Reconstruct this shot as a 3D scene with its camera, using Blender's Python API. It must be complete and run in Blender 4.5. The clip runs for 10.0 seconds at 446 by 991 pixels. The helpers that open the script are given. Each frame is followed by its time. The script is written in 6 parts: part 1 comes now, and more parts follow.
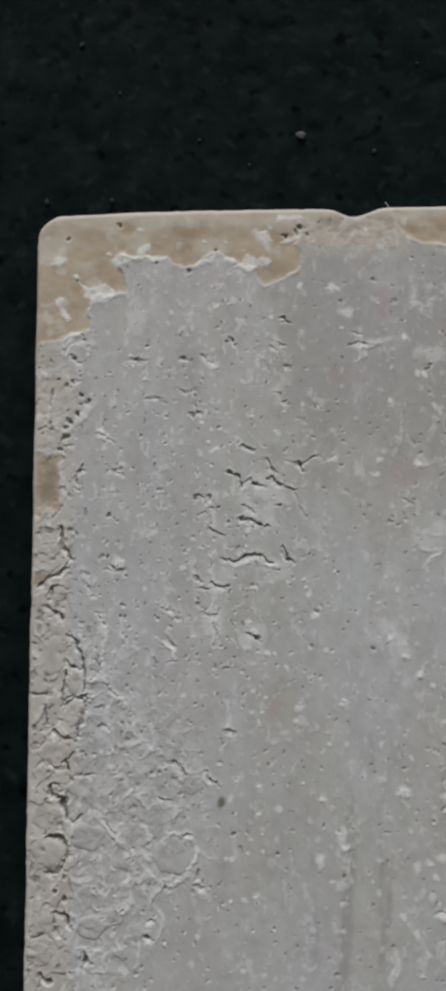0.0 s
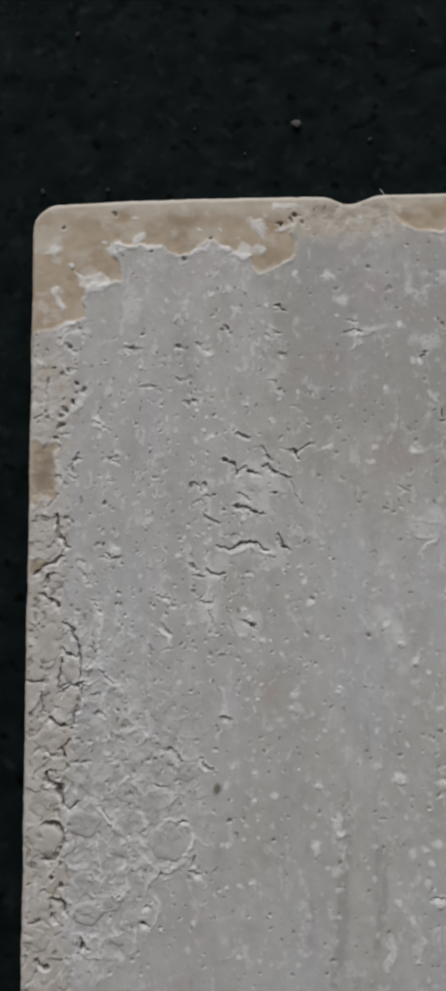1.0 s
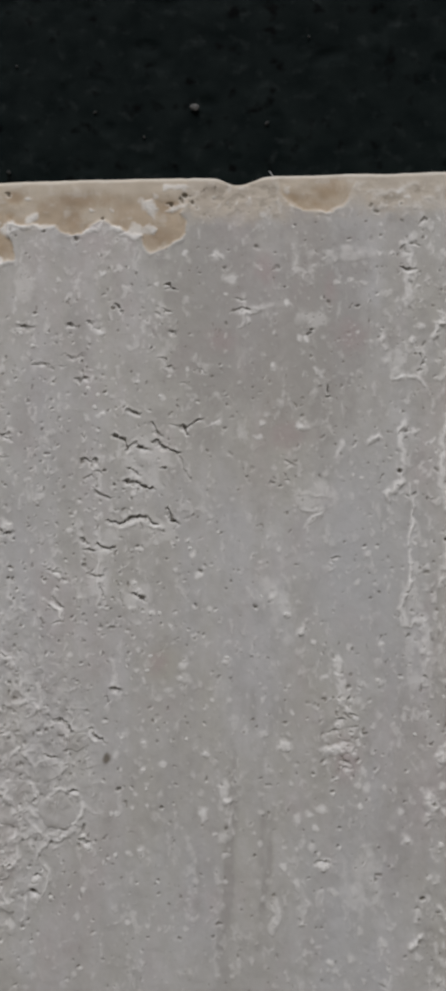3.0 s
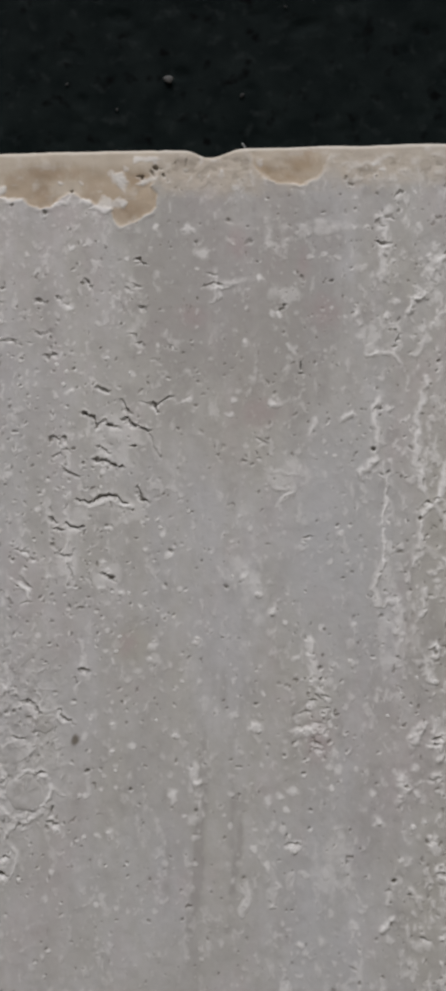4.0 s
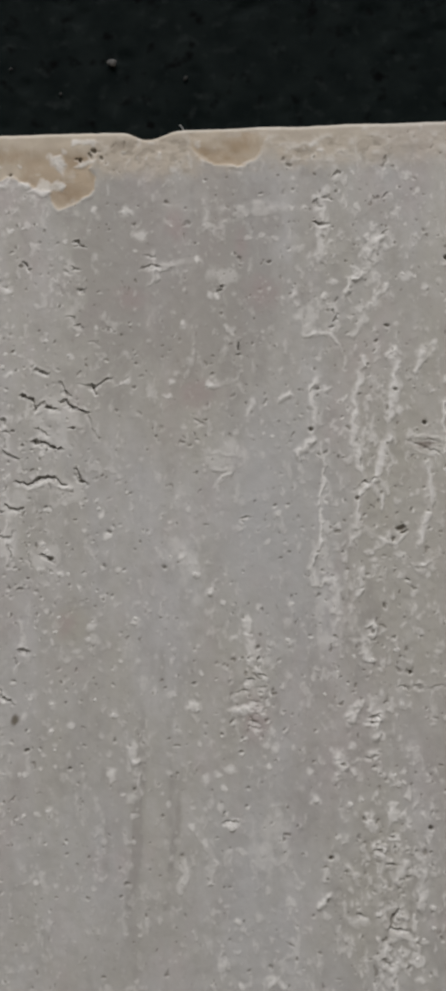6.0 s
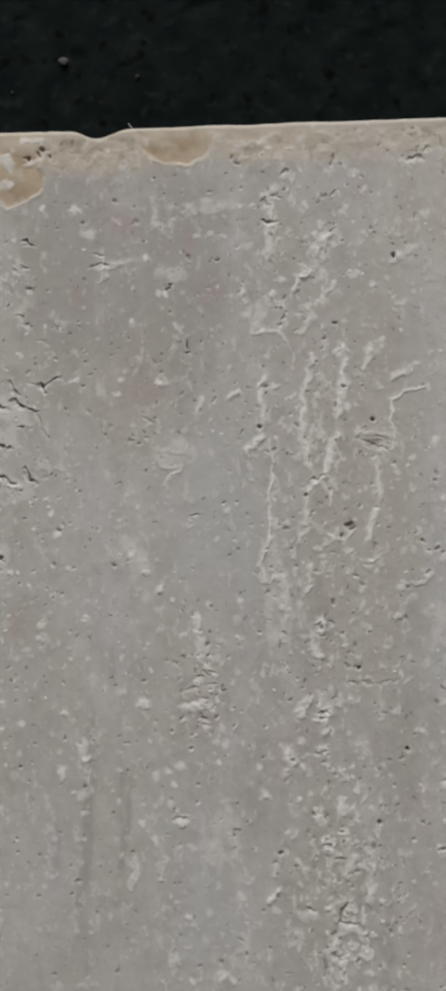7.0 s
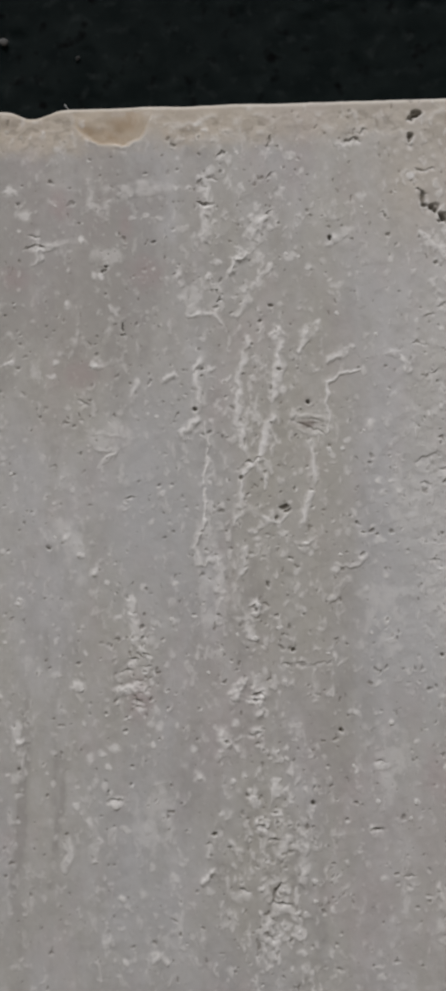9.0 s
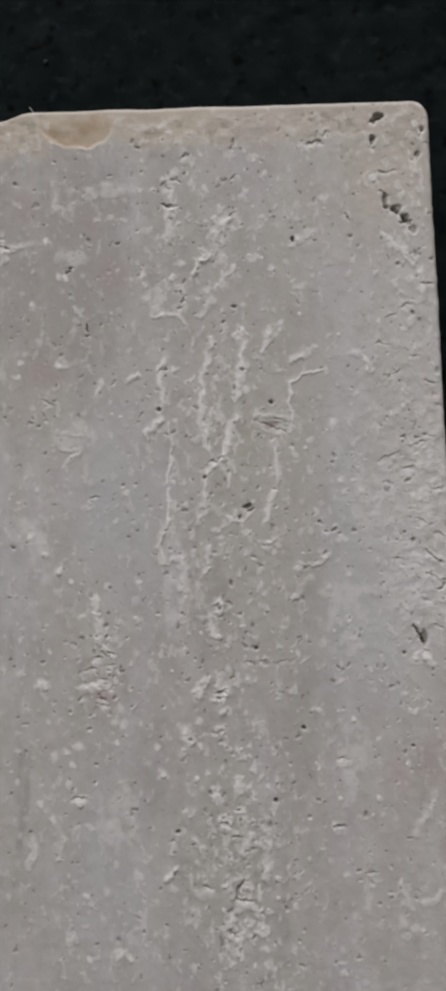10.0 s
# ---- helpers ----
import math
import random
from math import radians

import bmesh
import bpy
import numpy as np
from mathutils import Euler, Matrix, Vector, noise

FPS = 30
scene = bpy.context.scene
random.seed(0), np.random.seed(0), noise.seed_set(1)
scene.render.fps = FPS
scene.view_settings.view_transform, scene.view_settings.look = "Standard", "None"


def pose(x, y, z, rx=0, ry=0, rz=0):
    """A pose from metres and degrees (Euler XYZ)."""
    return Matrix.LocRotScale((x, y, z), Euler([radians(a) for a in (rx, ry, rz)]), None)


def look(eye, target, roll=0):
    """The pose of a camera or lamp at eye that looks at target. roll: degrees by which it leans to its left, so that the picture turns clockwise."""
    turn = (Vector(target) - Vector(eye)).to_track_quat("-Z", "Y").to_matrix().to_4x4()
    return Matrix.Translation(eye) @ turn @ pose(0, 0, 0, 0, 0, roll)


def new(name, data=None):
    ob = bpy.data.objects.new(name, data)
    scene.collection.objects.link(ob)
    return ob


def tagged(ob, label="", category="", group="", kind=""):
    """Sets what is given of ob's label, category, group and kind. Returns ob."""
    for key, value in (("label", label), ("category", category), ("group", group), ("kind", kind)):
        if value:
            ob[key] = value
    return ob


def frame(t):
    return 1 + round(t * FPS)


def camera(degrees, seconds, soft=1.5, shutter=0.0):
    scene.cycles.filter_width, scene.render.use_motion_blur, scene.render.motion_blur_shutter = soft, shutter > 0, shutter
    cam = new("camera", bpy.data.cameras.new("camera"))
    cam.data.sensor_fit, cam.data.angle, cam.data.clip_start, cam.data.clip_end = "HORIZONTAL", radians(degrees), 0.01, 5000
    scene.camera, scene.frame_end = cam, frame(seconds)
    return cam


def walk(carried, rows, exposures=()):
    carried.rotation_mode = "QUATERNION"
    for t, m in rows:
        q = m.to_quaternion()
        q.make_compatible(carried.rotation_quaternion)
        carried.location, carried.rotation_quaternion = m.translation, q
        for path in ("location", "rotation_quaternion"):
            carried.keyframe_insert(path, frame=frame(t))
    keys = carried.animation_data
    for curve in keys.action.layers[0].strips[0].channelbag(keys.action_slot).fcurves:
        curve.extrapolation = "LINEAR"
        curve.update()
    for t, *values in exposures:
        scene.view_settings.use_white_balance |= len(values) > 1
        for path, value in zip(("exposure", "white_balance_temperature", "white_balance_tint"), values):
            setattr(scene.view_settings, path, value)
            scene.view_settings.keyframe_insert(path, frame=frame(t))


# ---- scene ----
# A weathered stone tile, 100 x 200 x 10 mm, lies on a matt black worktop under a window.
cam = camera(31.5, 10.0, soft=4.8)
TOP = 0.91          # height of the tile's face
BOARD = 0.90        # height of the worktop
# seconds, eye in metres, turn in degrees
PATH = [
    (0, -0.02239, -0.04779, 1.01181, 5.382, 1.588, -0.481),
    (0.3, -0.02308, -0.04774, 1.01176, 5.011, 1.489, -0.575),
    (0.5, -0.02257, -0.04764, 1.01181, 5.193, 1.420, -0.609),
    (0.8, -0.02188, -0.04817, 1.01145, 4.869, 1.707, -0.542),
    (1, -0.02133, -0.04914, 1.01178, 5.236, 1.867, -0.597),
    (1.2, -0.02040, -0.04987, 1.01133, 5.155, 1.660, -0.581),
    (1.5, -0.02025, -0.05036, 1.01137, 5.028, 1.330, -0.677),
    (1.8, -0.01838, -0.05102, 1.01141, 5.024, 1.242, -0.754),
    (2, -0.01762, -0.05114, 1.01120, 4.796, 1.018, -0.745),
    (2.2, -0.01704, -0.05175, 1.01129, 5.065, 1.151, -0.766),
    (2.5, -0.01393, -0.05143, 1.01174, 4.847, 1.158, -0.887),
    (2.7, -0.01365, -0.05225, 1.01165, 4.729, 0.934, -0.885),
    (2.9, -0.01038, -0.05240, 1.01219, 4.610, 0.770, -0.927),
    (3, -0.00921, -0.05249, 1.01318, 5.084, 0.648, -1.066),
    (3.2, -0.00919, -0.05314, 1.01257, 5.103, 0.406, -1.012),
    (4.3, -0.00424, -0.05430, 1.01128, 4.217, 0.859, -1.072),
    (4.5, -0.00394, -0.05464, 1.01119, 4.423, 0.997, -1.049),
    (4.8, -0.00263, -0.05432, 1.01100, 4.054, 1.098, -1.080),
    (5, -0.00083, -0.05464, 1.01174, 4.328, 1.229, -1.143),
    (5.2, -0.00011, -0.05432, 1.01153, 4.227, 0.717, -1.132),
    (6.3, 0.00462, -0.05628, 1.01155, 3.982, 1.139, -1.602),
    (6.5, 0.00547, -0.05585, 1.01159, 4.030, 0.843, -1.706),
    (6.8, 0.00670, -0.05647, 1.01153, 4.017, 0.600, -1.815),
    (7, 0.00866, -0.05610, 1.01181, 3.810, 0.508, -1.847),
    (7.3, 0.01094, -0.05579, 1.01193, 3.871, 0.403, -1.786),
    (7.5, 0.00959, -0.05668, 1.01164, 3.747, 0.369, -1.833),
    (7.8, 0.01249, -0.05654, 1.01185, 3.788, 0.335, -1.861),
    (8, 0.01188, -0.05663, 1.01166, 3.762, 0.240, -1.871),
    (8.5, 0.01436, -0.05680, 1.01168, 3.632, 0.083, -1.938),
    (8.8, 0.01593, -0.05734, 1.01147, 3.375, -0.101, -1.989),
    (9, 0.01560, -0.05788, 1.01166, 3.427, -0.257, -1.936),
    (9.2, 0.01605, -0.05794, 1.01167, 3.507, -0.376, -2.019),
    (9.5, 0.02013, -0.05852, 1.01187, 3.596, -0.543, -2.048),
    (9.7, 0.02075, -0.05812, 1.01236, 3.729, -0.508, -2.064),
    (10, 0.01993, -0.05847, 1.01238, 3.612, -0.454, -2.070),
]
# the camera's white balance drifts a little: seconds, stops, kelvin, tint
TINTS = [(0.0, 0.0, 6250, 9), (0.5, -0.02, 6260, 9.5), (1.5, -0.03, 6390, 11.5), (2.0, -0.01, 6410, 12.5), (2.6, 0.04, 6430, 12.5), (3.0, -0.02, 6460, 12), (3.2, -0.02, 6460, 12), (4.3, 0.05, 6490, 13.5), (5.0, 0.04, 6500, 14), (6.5, 0.0, 6680, 10), (7.0, 0.02, 6680, 10), (7.3, -0.05, 6640, 10.5), (8.0, -0.04, 6600, 10.5), (8.5, -0.03, 6610, 10.5), (9.0, -0.03, 6530, 12.5), (10.0, -0.01, 6510, 13.5)]
walk(cam, [(t, pose(x, y, z, rx, ry, rz)) for t, x, y, z, rx, ry, rz in PATH], TINTS)

# ---- light: a window over the far side of the worktop, white room ----
world = bpy.data.worlds.new("sky")
scene.world = world
world.use_nodes = True
wn = world.node_tree.nodes
sky = wn.new("ShaderNodeTexSky")
sky.sky_type, sky.sun_disc, sky.sun_elevation, sky.sun_rotation = "NISHITA", False, radians(35), radians(200)
world.node_tree.links.new(sky.outputs[0], wn["Background"].inputs[0])
wn["Background"].inputs[1].default_value = 0.1
WALL_Y, WIN_X, WIN_W, WIN_Z0, WIN_Z1 = 1.15, -0.15, 1.5, 1.25, 2.2
lamp = bpy.data.lights.new("window_light", "AREA")
lamp.shape, lamp.size, lamp.size_y, lamp.energy = "RECTANGLE", WIN_W - 0.08, WIN_Z1 - WIN_Z0 - 0.08, 25
lamp.color = (1.0, 0.985, 0.985)
new("window_light", lamp).matrix_world = look((WIN_X, WALL_Y + 0.03, (WIN_Z0 + WIN_Z1) / 2), (WIN_X, 0, (WIN_Z0 + WIN_Z1) / 2 - 0.25))


# ---- materials ----
def material(name, base, rough=0.7, spec=0.5):
    m = bpy.data.materials.new(name)
    m.use_nodes = True
    b = m.node_tree.nodes["Principled BSDF"]
    b.inputs["Base Color"].default_value = (*base, 1)
    b.inputs["Roughness"].default_value = rough
    b.inputs["Specular IOR Level"].default_value = spec
    return m


class Nodes:
    """Short hand for building a node tree."""

    def __init__(self, m):
        self.t = m.node_tree
        self.b = self.t.nodes["Principled BSDF"]

    def add(self, kind, **values):
        n = self.t.nodes.new(kind)
        for key, value in values.items():
            n.inputs[key].default_value = value
        return n

    def link(self, a, b):
        self.t.links.new(a, b)

    def mix(self, a, b, fac, how="MIX"):
        n = self.t.nodes.new("ShaderNodeMix")
        n.data_type, n.blend_type = "RGBA", how
        for socket, value in ((n.inputs[0], fac), (n.inputs[6], a), (n.inputs[7], b)):
            if isinstance(value, bpy.types.NodeSocket):
                self.link(value, socket)
            elif isinstance(value, tuple):
                socket.default_value = (*value, 1)
            else:
                socket.default_value = value
        return n.outputs[2]

    def ramp(self, value, lo, hi, a=0.0, b=1.0):
        n = self.add("ShaderNodeMapRange", **{"From Min": lo, "From Max": hi, "To Min": a, "To Max": b})
        self.link(value, n.inputs["Value"])
        return n.outputs[0]

    def noise(self, scale, detail=3.0, rough=0.6, stretch=(1, 1, 1), shift=0.0):
        c = self.t.nodes.new("ShaderNodeTexCoord")
        p = self.t.nodes.new("ShaderNodeMapping")
        p.inputs["Scale"].default_value = stretch
        p.inputs["Location"].default_value = (shift, shift * 0.7, shift * 0.3)
        self.link(c.outputs["Object"], p.inputs[0])
        n = self.add("ShaderNodeTexNoise", Scale=scale, Detail=detail, Roughness=rough)
        self.link(p.outputs[0], n.inputs["Vector"])
        return n.outputs[0]

    def layer(self, name):
        n = self.t.nodes.new("ShaderNodeAttribute")
        n.attribute_name = name
        return n.outputs["Fac"]

    def bump(self, heights, distance, strength=1.0):
        n = self.add("ShaderNodeBump", Strength=strength, Distance=distance)
        self.link(heights, n.inputs["Height"])
        self.link(n.outputs[0], self.b.inputs["Normal"])


def stone_material():
    m = material("weathered_stone", (0.45, 0.43, 0.40), 0.82, 0.25)
    k = Nodes(m)
    # soft upright banding of warm, cool and mauve greys
    col = k.mix(WARM, COOL, k.ramp(k.noise(110, 4, 0.5, (1, 0.22, 1)), 0.42, 0.64))
    col = k.mix(col, MAUVE, k.ramp(k.noise(75, 3, 0.5, (1, 0.35, 1), 3.1), 0.52, 0.72, 0, 0.8))
    col = k.mix(col, DUSK, k.ramp(k.noise(230, 4, 0.6, (1, 0.10, 1), 8.3), 0.55, 0.75, 0, 0.6))
    # faint olive, rosy and milky clouds
    col = k.mix(col, OLIVE, k.ramp(k.noise(150, 5, 0.6, (1, 0.5, 1), 5.2), 0.48, 0.66, 0, 0.45))
    col = k.mix(col, ROSY, k.ramp(k.noise(170, 5, 0.6, (1, 0.5, 1), 1.7), 0.53, 0.70, 0, 0.6))
    col = k.mix(col, HAZE, k.ramp(k.noise(120, 5, 0.65, (1, 0.4, 1), 2.9), 0.52, 0.70, 0, 0.6))
    col = k.mix(col, (0.52, 0.513, 0.502), k.ramp(k.layer("tone"), 0.5, 0.8, 0, 0.7))
    col = k.mix(col, (0.31, 0.295, 0.275), k.ramp(k.layer("tone"), 0.48, 0.2, 0, 0.6))
    col = k.mix(col, (0.395, 0.378, 0.325), k.ramp(k.layer("hue"), 0, 1, 0, 0.45))
    col = k.mix(col, (0.445, 0.450, 0.450), k.ramp(k.layer("hue"), 0, -1, 0, 0.55))
    col = k.mix(col, (0.37, 0.298, 0.29), k.layer("stain"))
    cream = k.mix((0.520, 0.460, 0.375), (0.465, 0.405, 0.325), k.ramp(k.noise(300, 3, 0.5), 0.36, 0.68))
    col = k.mix(col, cream, k.layer("bare"))
    amber = k.mix((0.385, 0.292, 0.193), (0.305, 0.227, 0.150), k.ramp(k.noise(140, 4, 0.55, (1, 1, 1), 6.0), 0.4, 0.66))
    col = k.mix(col, amber, k.layer("honey"))
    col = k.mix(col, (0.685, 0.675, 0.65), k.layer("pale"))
    col = k.mix(col, (0.13, 0.112, 0.085), k.layer("dirt"))
    # pepper-fine specks
    col = k.mix(col, (0.22, 0.205, 0.19), k.ramp(k.noise(2100, 2, 0.5, (1, 1, 1), 9.0), 0.70, 0.80, 0, 0.4))
    k.link(col, k.b.inputs["Base Color"])
    k.link(k.ramp(k.layer("honey"), 0, 1, 0.8, 0.5), k.b.inputs["Roughness"])
    k.bump(k.noise(2400, 3, 0.6), 0.00005, 0.3)
    return m


def black_material():
    m = material("matt_black_worktop", (0.006, 0.0065, 0.007), 0.8, 0.03)
    k = Nodes(m)
    # soft blotches of black and charcoal, with paler flecks and dark pits
    col = k.mix((0.0030, 0.0056, 0.0055), (0.0078, 0.0116, 0.0112), k.ramp(k.noise(200, 3, 0.55), 0.36, 0.72))
    col = k.mix(col, (0.022, 0.027, 0.0265), k.ramp(k.noise(430, 2, 0.5, (1, 1, 1), 4.0), 0.58, 0.80, 0, 0.6))
    col = k.mix(col, (0.0008, 0.0012, 0.0012), k.ramp(k.noise(330, 2, 0.5, (1, 1, 1), 7.0), 0.60, 0.72))
    k.link(col, k.b.inputs["Base Color"])
    k.bump(k.noise(600, 3, 0.5), 0.0002, 0.25)
    return m


def paint_material(name, base):
    m = material(name, base, 0.8, 0.3)
    k = Nodes(m)
    k.link(k.mix(base, tuple(c * 0.9 for c in base), k.ramp(k.noise(3, 4, 0.6), 0.4, 0.7)), k.b.inputs["Base Color"])
    k.bump(k.noise(200, 3, 0.5), 0.0005, 0.3)
    return m


OLIVE, ROSY, HAZE = (0.42, 0.410, 0.370), (0.435, 0.395, 0.385), (0.470, 0.468, 0.462)
WARM, COOL, MAUVE, DUSK = (0.42, 0.408, 0.378), (0.425, 0.418, 0.410), (0.425, 0.395, 0.385), (0.375, 0.36, 0.335)
STONE = stone_material()
BLACK = black_material()
WALL = paint_material("wall_paint", (0.62, 0.61, 0.58))
FLOOR = paint_material("floor_screed", (0.25, 0.24, 0.22))
CHALK = material("chalky_grain", (0.60, 0.59, 0.565), 0.85, 0.2)
GRIT = material("grey_grit", (0.024, 0.025, 0.024), 0.85, 0.2)
SPECK = material("pale_grit", (0.085, 0.085, 0.082), 0.85, 0.2)
FIBRE = material("lint_fibre", (0.5, 0.5, 0.5), 0.7, 0.3)


# ---- mesh helpers ----
def part(name, bm, mat, parent=None, label=""):
    me = bpy.data.meshes.new(name)
    bm.to_mesh(me)
    bm.free()
    me.materials.append(mat)
    ob = new(name, me)
    ob.parent = parent
    return tagged(ob, label) if label else ob


def box(bm, x0, x1, y0, y1, z0, z1):
    bmesh.ops.create_cube(bm, size=1, matrix=Matrix.Translation(((x0 + x1) / 2, (y0 + y1) / 2, (z0 + z1) / 2)) @ Matrix.Diagonal((x1 - x0, y1 - y0, z1 - z0, 1)))


def slab(name, label, mat, *boxes):
    bm = bmesh.new()
    for b in boxes:
        box(bm, *b)
    return tagged(part(name, bm, mat), label, name.split("_")[0], "", "structure")


# ---- the room that closes the place ----
RX0, RX1, RY0, H = -1.8, 1.8, -2.2, 2.45
slab("floor", "plain grey screed floor under the worktop", FLOOR, (RX0, RX1, RY0, WALL_Y, -0.1, 0))
slab("ceiling", "plain off-white painted ceiling", WALL, (RX0, RX1, RY0, WALL_Y, H, H + 0.1))
slab("wall_west", "plain off-white painted wall", WALL, (RX0 - 0.1, RX0, RY0 - 0.1, WALL_Y + 0.12, -0.1, H + 0.1))
slab("wall_east", "plain off-white painted wall", WALL, (RX1, RX1 + 0.1, RY0 - 0.1, WALL_Y + 0.12, -0.1, H + 0.1))
slab("wall_south", "plain off-white painted wall", WALL, (RX0, RX1, RY0 - 0.1, RY0, -0.1, H + 0.1))
WL, WR = WIN_X - WIN_W / 2, WIN_X + WIN_W / 2
slab("wall_north", "off-white painted wall with a window opening", WALL,
     (RX0, WL, WALL_Y, WALL_Y + 0.12, -0.1, H + 0.1), (WR, RX1, WALL_Y, WALL_Y + 0.12, -0.1, H + 0.1),
     (WL, WR, WALL_Y, WALL_Y + 0.12, -0.1, WIN_Z0), (WL, WR, WALL_Y, WALL_Y + 0.12, WIN_Z1, H + 0.1))


# ---- fields in millimetres, x to the right and y down from the tile's upper left corner ----
STEP, MARGIN, THICK = 0.11, 1.6, 10.0
xs = np.arange(-MARGIN, 100 + MARGIN + STEP / 2, STEP)
ys = np.concatenate([np.arange(-MARGIN, 118, STEP), np.arange(118, 199, 0.8), np.arange(199, 200 + MARGIN, 0.15)])
X, Y = np.meshgrid(xs, ys)


TABLES = {}


def lattice(x, y, sx, sy, seed):
    """Smooth value noise, 0 to 1, with cells of sx by sy."""
    if seed not in TABLES:
        TABLES[seed] = np.random.default_rng(seed).random((257, 257))
    grid = TABLES[seed]
    if x is X and y is Y:  # the plain grid: rows and columns apart, which is quicker
        u, v = xs / sx + 1000.37, ys / sy + 1000.71
        i, j = np.floor(u).astype(np.int64), np.floor(v).astype(np.int64)
        a, b = u - i, v - j
        a, b = a * a * (3 - 2 * a), (b * b * (3 - 2 * b))[:, None]
        rows = grid[:, i % 257] * (1 - a) + grid[:, (i + 1) % 257] * a
        return rows[j % 257] * (1 - b) + rows[(j + 1) % 257] * b
    u, v = x / sx + 1000.37, y / sy + 1000.71
    i, j = np.floor(u).astype(np.int64), np.floor(v).astype(np.int64)
    a, b = u - i, v - j
    a, b = a * a * (3 - 2 * a), b * b * (3 - 2 * b)
    g = lambda p, q: grid[q % 257, p % 257]
    return (g(i, j) * (1 - a) + g(i + 1, j) * a) * (1 - b) + (g(i, j + 1) * (1 - a) + g(i + 1, j + 1) * a) * b


def fbm(x, y, sx, sy, seed, octaves=4, gain=0.5):
    total, weight, amount = 0, 0, 1.0
    for o in range(octaves):
        total = total + amount * lattice(x, y, sx / 2**o, sy / 2**o, seed + 31 * o)
        weight, amount = weight + amount, amount * gain
    return total / weight


def cells(x, y, size, seed):
    """Distance to the border between jittered cells, and the cell's own random number."""
    rng = np.random.default_rng(seed)
    jx, jy, tint = rng.random((128, 128)), rng.random((128, 128)), rng.random((128, 128))
    i, j = np.floor(x / size).astype(np.int64), np.floor(y / size).astype(np.int64)
    f1 = np.full(x.shape, 9e9)
    f2, own = f1.copy(), np.zeros(x.shape)
    for di in (-1, 0, 1):
        for dj in (-1, 0, 1):
            p, q = (i + di) % 128, (j + dj) % 128
            d = np.hypot((i + di + jx[q, p]) * size - x, (j + dj + jy[q, p]) * size - y)
            near = d < f1
            f2 = np.where(near, f1, np.minimum(f2, d))
            own = np.where(near, tint[q, p], own)
            f1 = np.where(near, d, f1)
    return f2 - f1, own


def step(v, lo, hi):
    s = np.clip((v - lo) / (hi - lo), 0, 1)
    return s * s * (3 - 2 * s)


# ragged coordinates, so that no drawn line stays clean
WX = X + 0.5 * (fbm(X, Y, 1.1, 1.1, 5, 3, 0.6) - 0.5)
WY = Y + 0.5 * (fbm(X, Y, 1.1, 1.1, 6, 3, 0.6) - 0.5)

# finer raggedness, for broken edges
SWAY = fbm(X, Y, 1.8, 2.6, 17, 2)
NX = 0.16 * (fbm(X, Y, 0.42, 0.42, 15, 2) - 0.5)
NY = 0.30 * (fbm(X, Y, 0.42, 0.42, 16, 2) - 0.5)

relief = np.zeros(X.shape)
pale = np.zeros(X.shape)
dirt = np.zeros(X.shape)
bare_at = np.zeros(X.shape)
stain_at = np.zeros(X.shape)
honey_at = np.zeros(X.shape)
hue_at = np.zeros(X.shape)


def window(x0, x1, y0, y1):
    """The part of the grid that covers a rectangle."""
    i0, i1 = np.searchsorted(xs, (x0, x1))
    j0, j1 = np.searchsorted(ys, (y0, y1))
    return slice(j0, j1 + 1), slice(i0, i1 + 1)


def near_line(points, reach, ragged=1.0, sway=0.0):
    """Window round a line, and there the distance to it, how far along it lies (0 to 1), and on which side (down: plus)."""
    p = np.array(points)
    w = window(p[:, 0].min() - reach, p[:, 0].max() + reach, p[:, 1].min() - reach, p[:, 1].max() + reach)
    x, y = X[w] + ragged * (WX[w] - X[w]) + NX[w] + sway * (SWAY[w] - 0.5), Y[w] + ragged * (WY[w] - Y[w]) + NY[w]
    best, along, below = np.full(x.shape, 9e9), np.zeros(x.shape), np.zeros(x.shape)
    n = len(p) - 1
    for s in range(n):
        (ax, ay), (bx, by) = p[s], p[s + 1]
        dx, dy = bx - ax, by - ay
        t = np.clip(((x - ax) * dx + (y - ay) * dy) / (dx * dx + dy * dy + 1e-9), 0, 1)
        px, py = x - ax - t * dx, y - ay - t * dy
        d = np.hypot(px, py)
        nearer = d < best
        along = np.where(nearer, (s + t) / n, along)
        below = np.where(nearer, py, below)
        best = np.minimum(best, d)
    return w, best, along, below


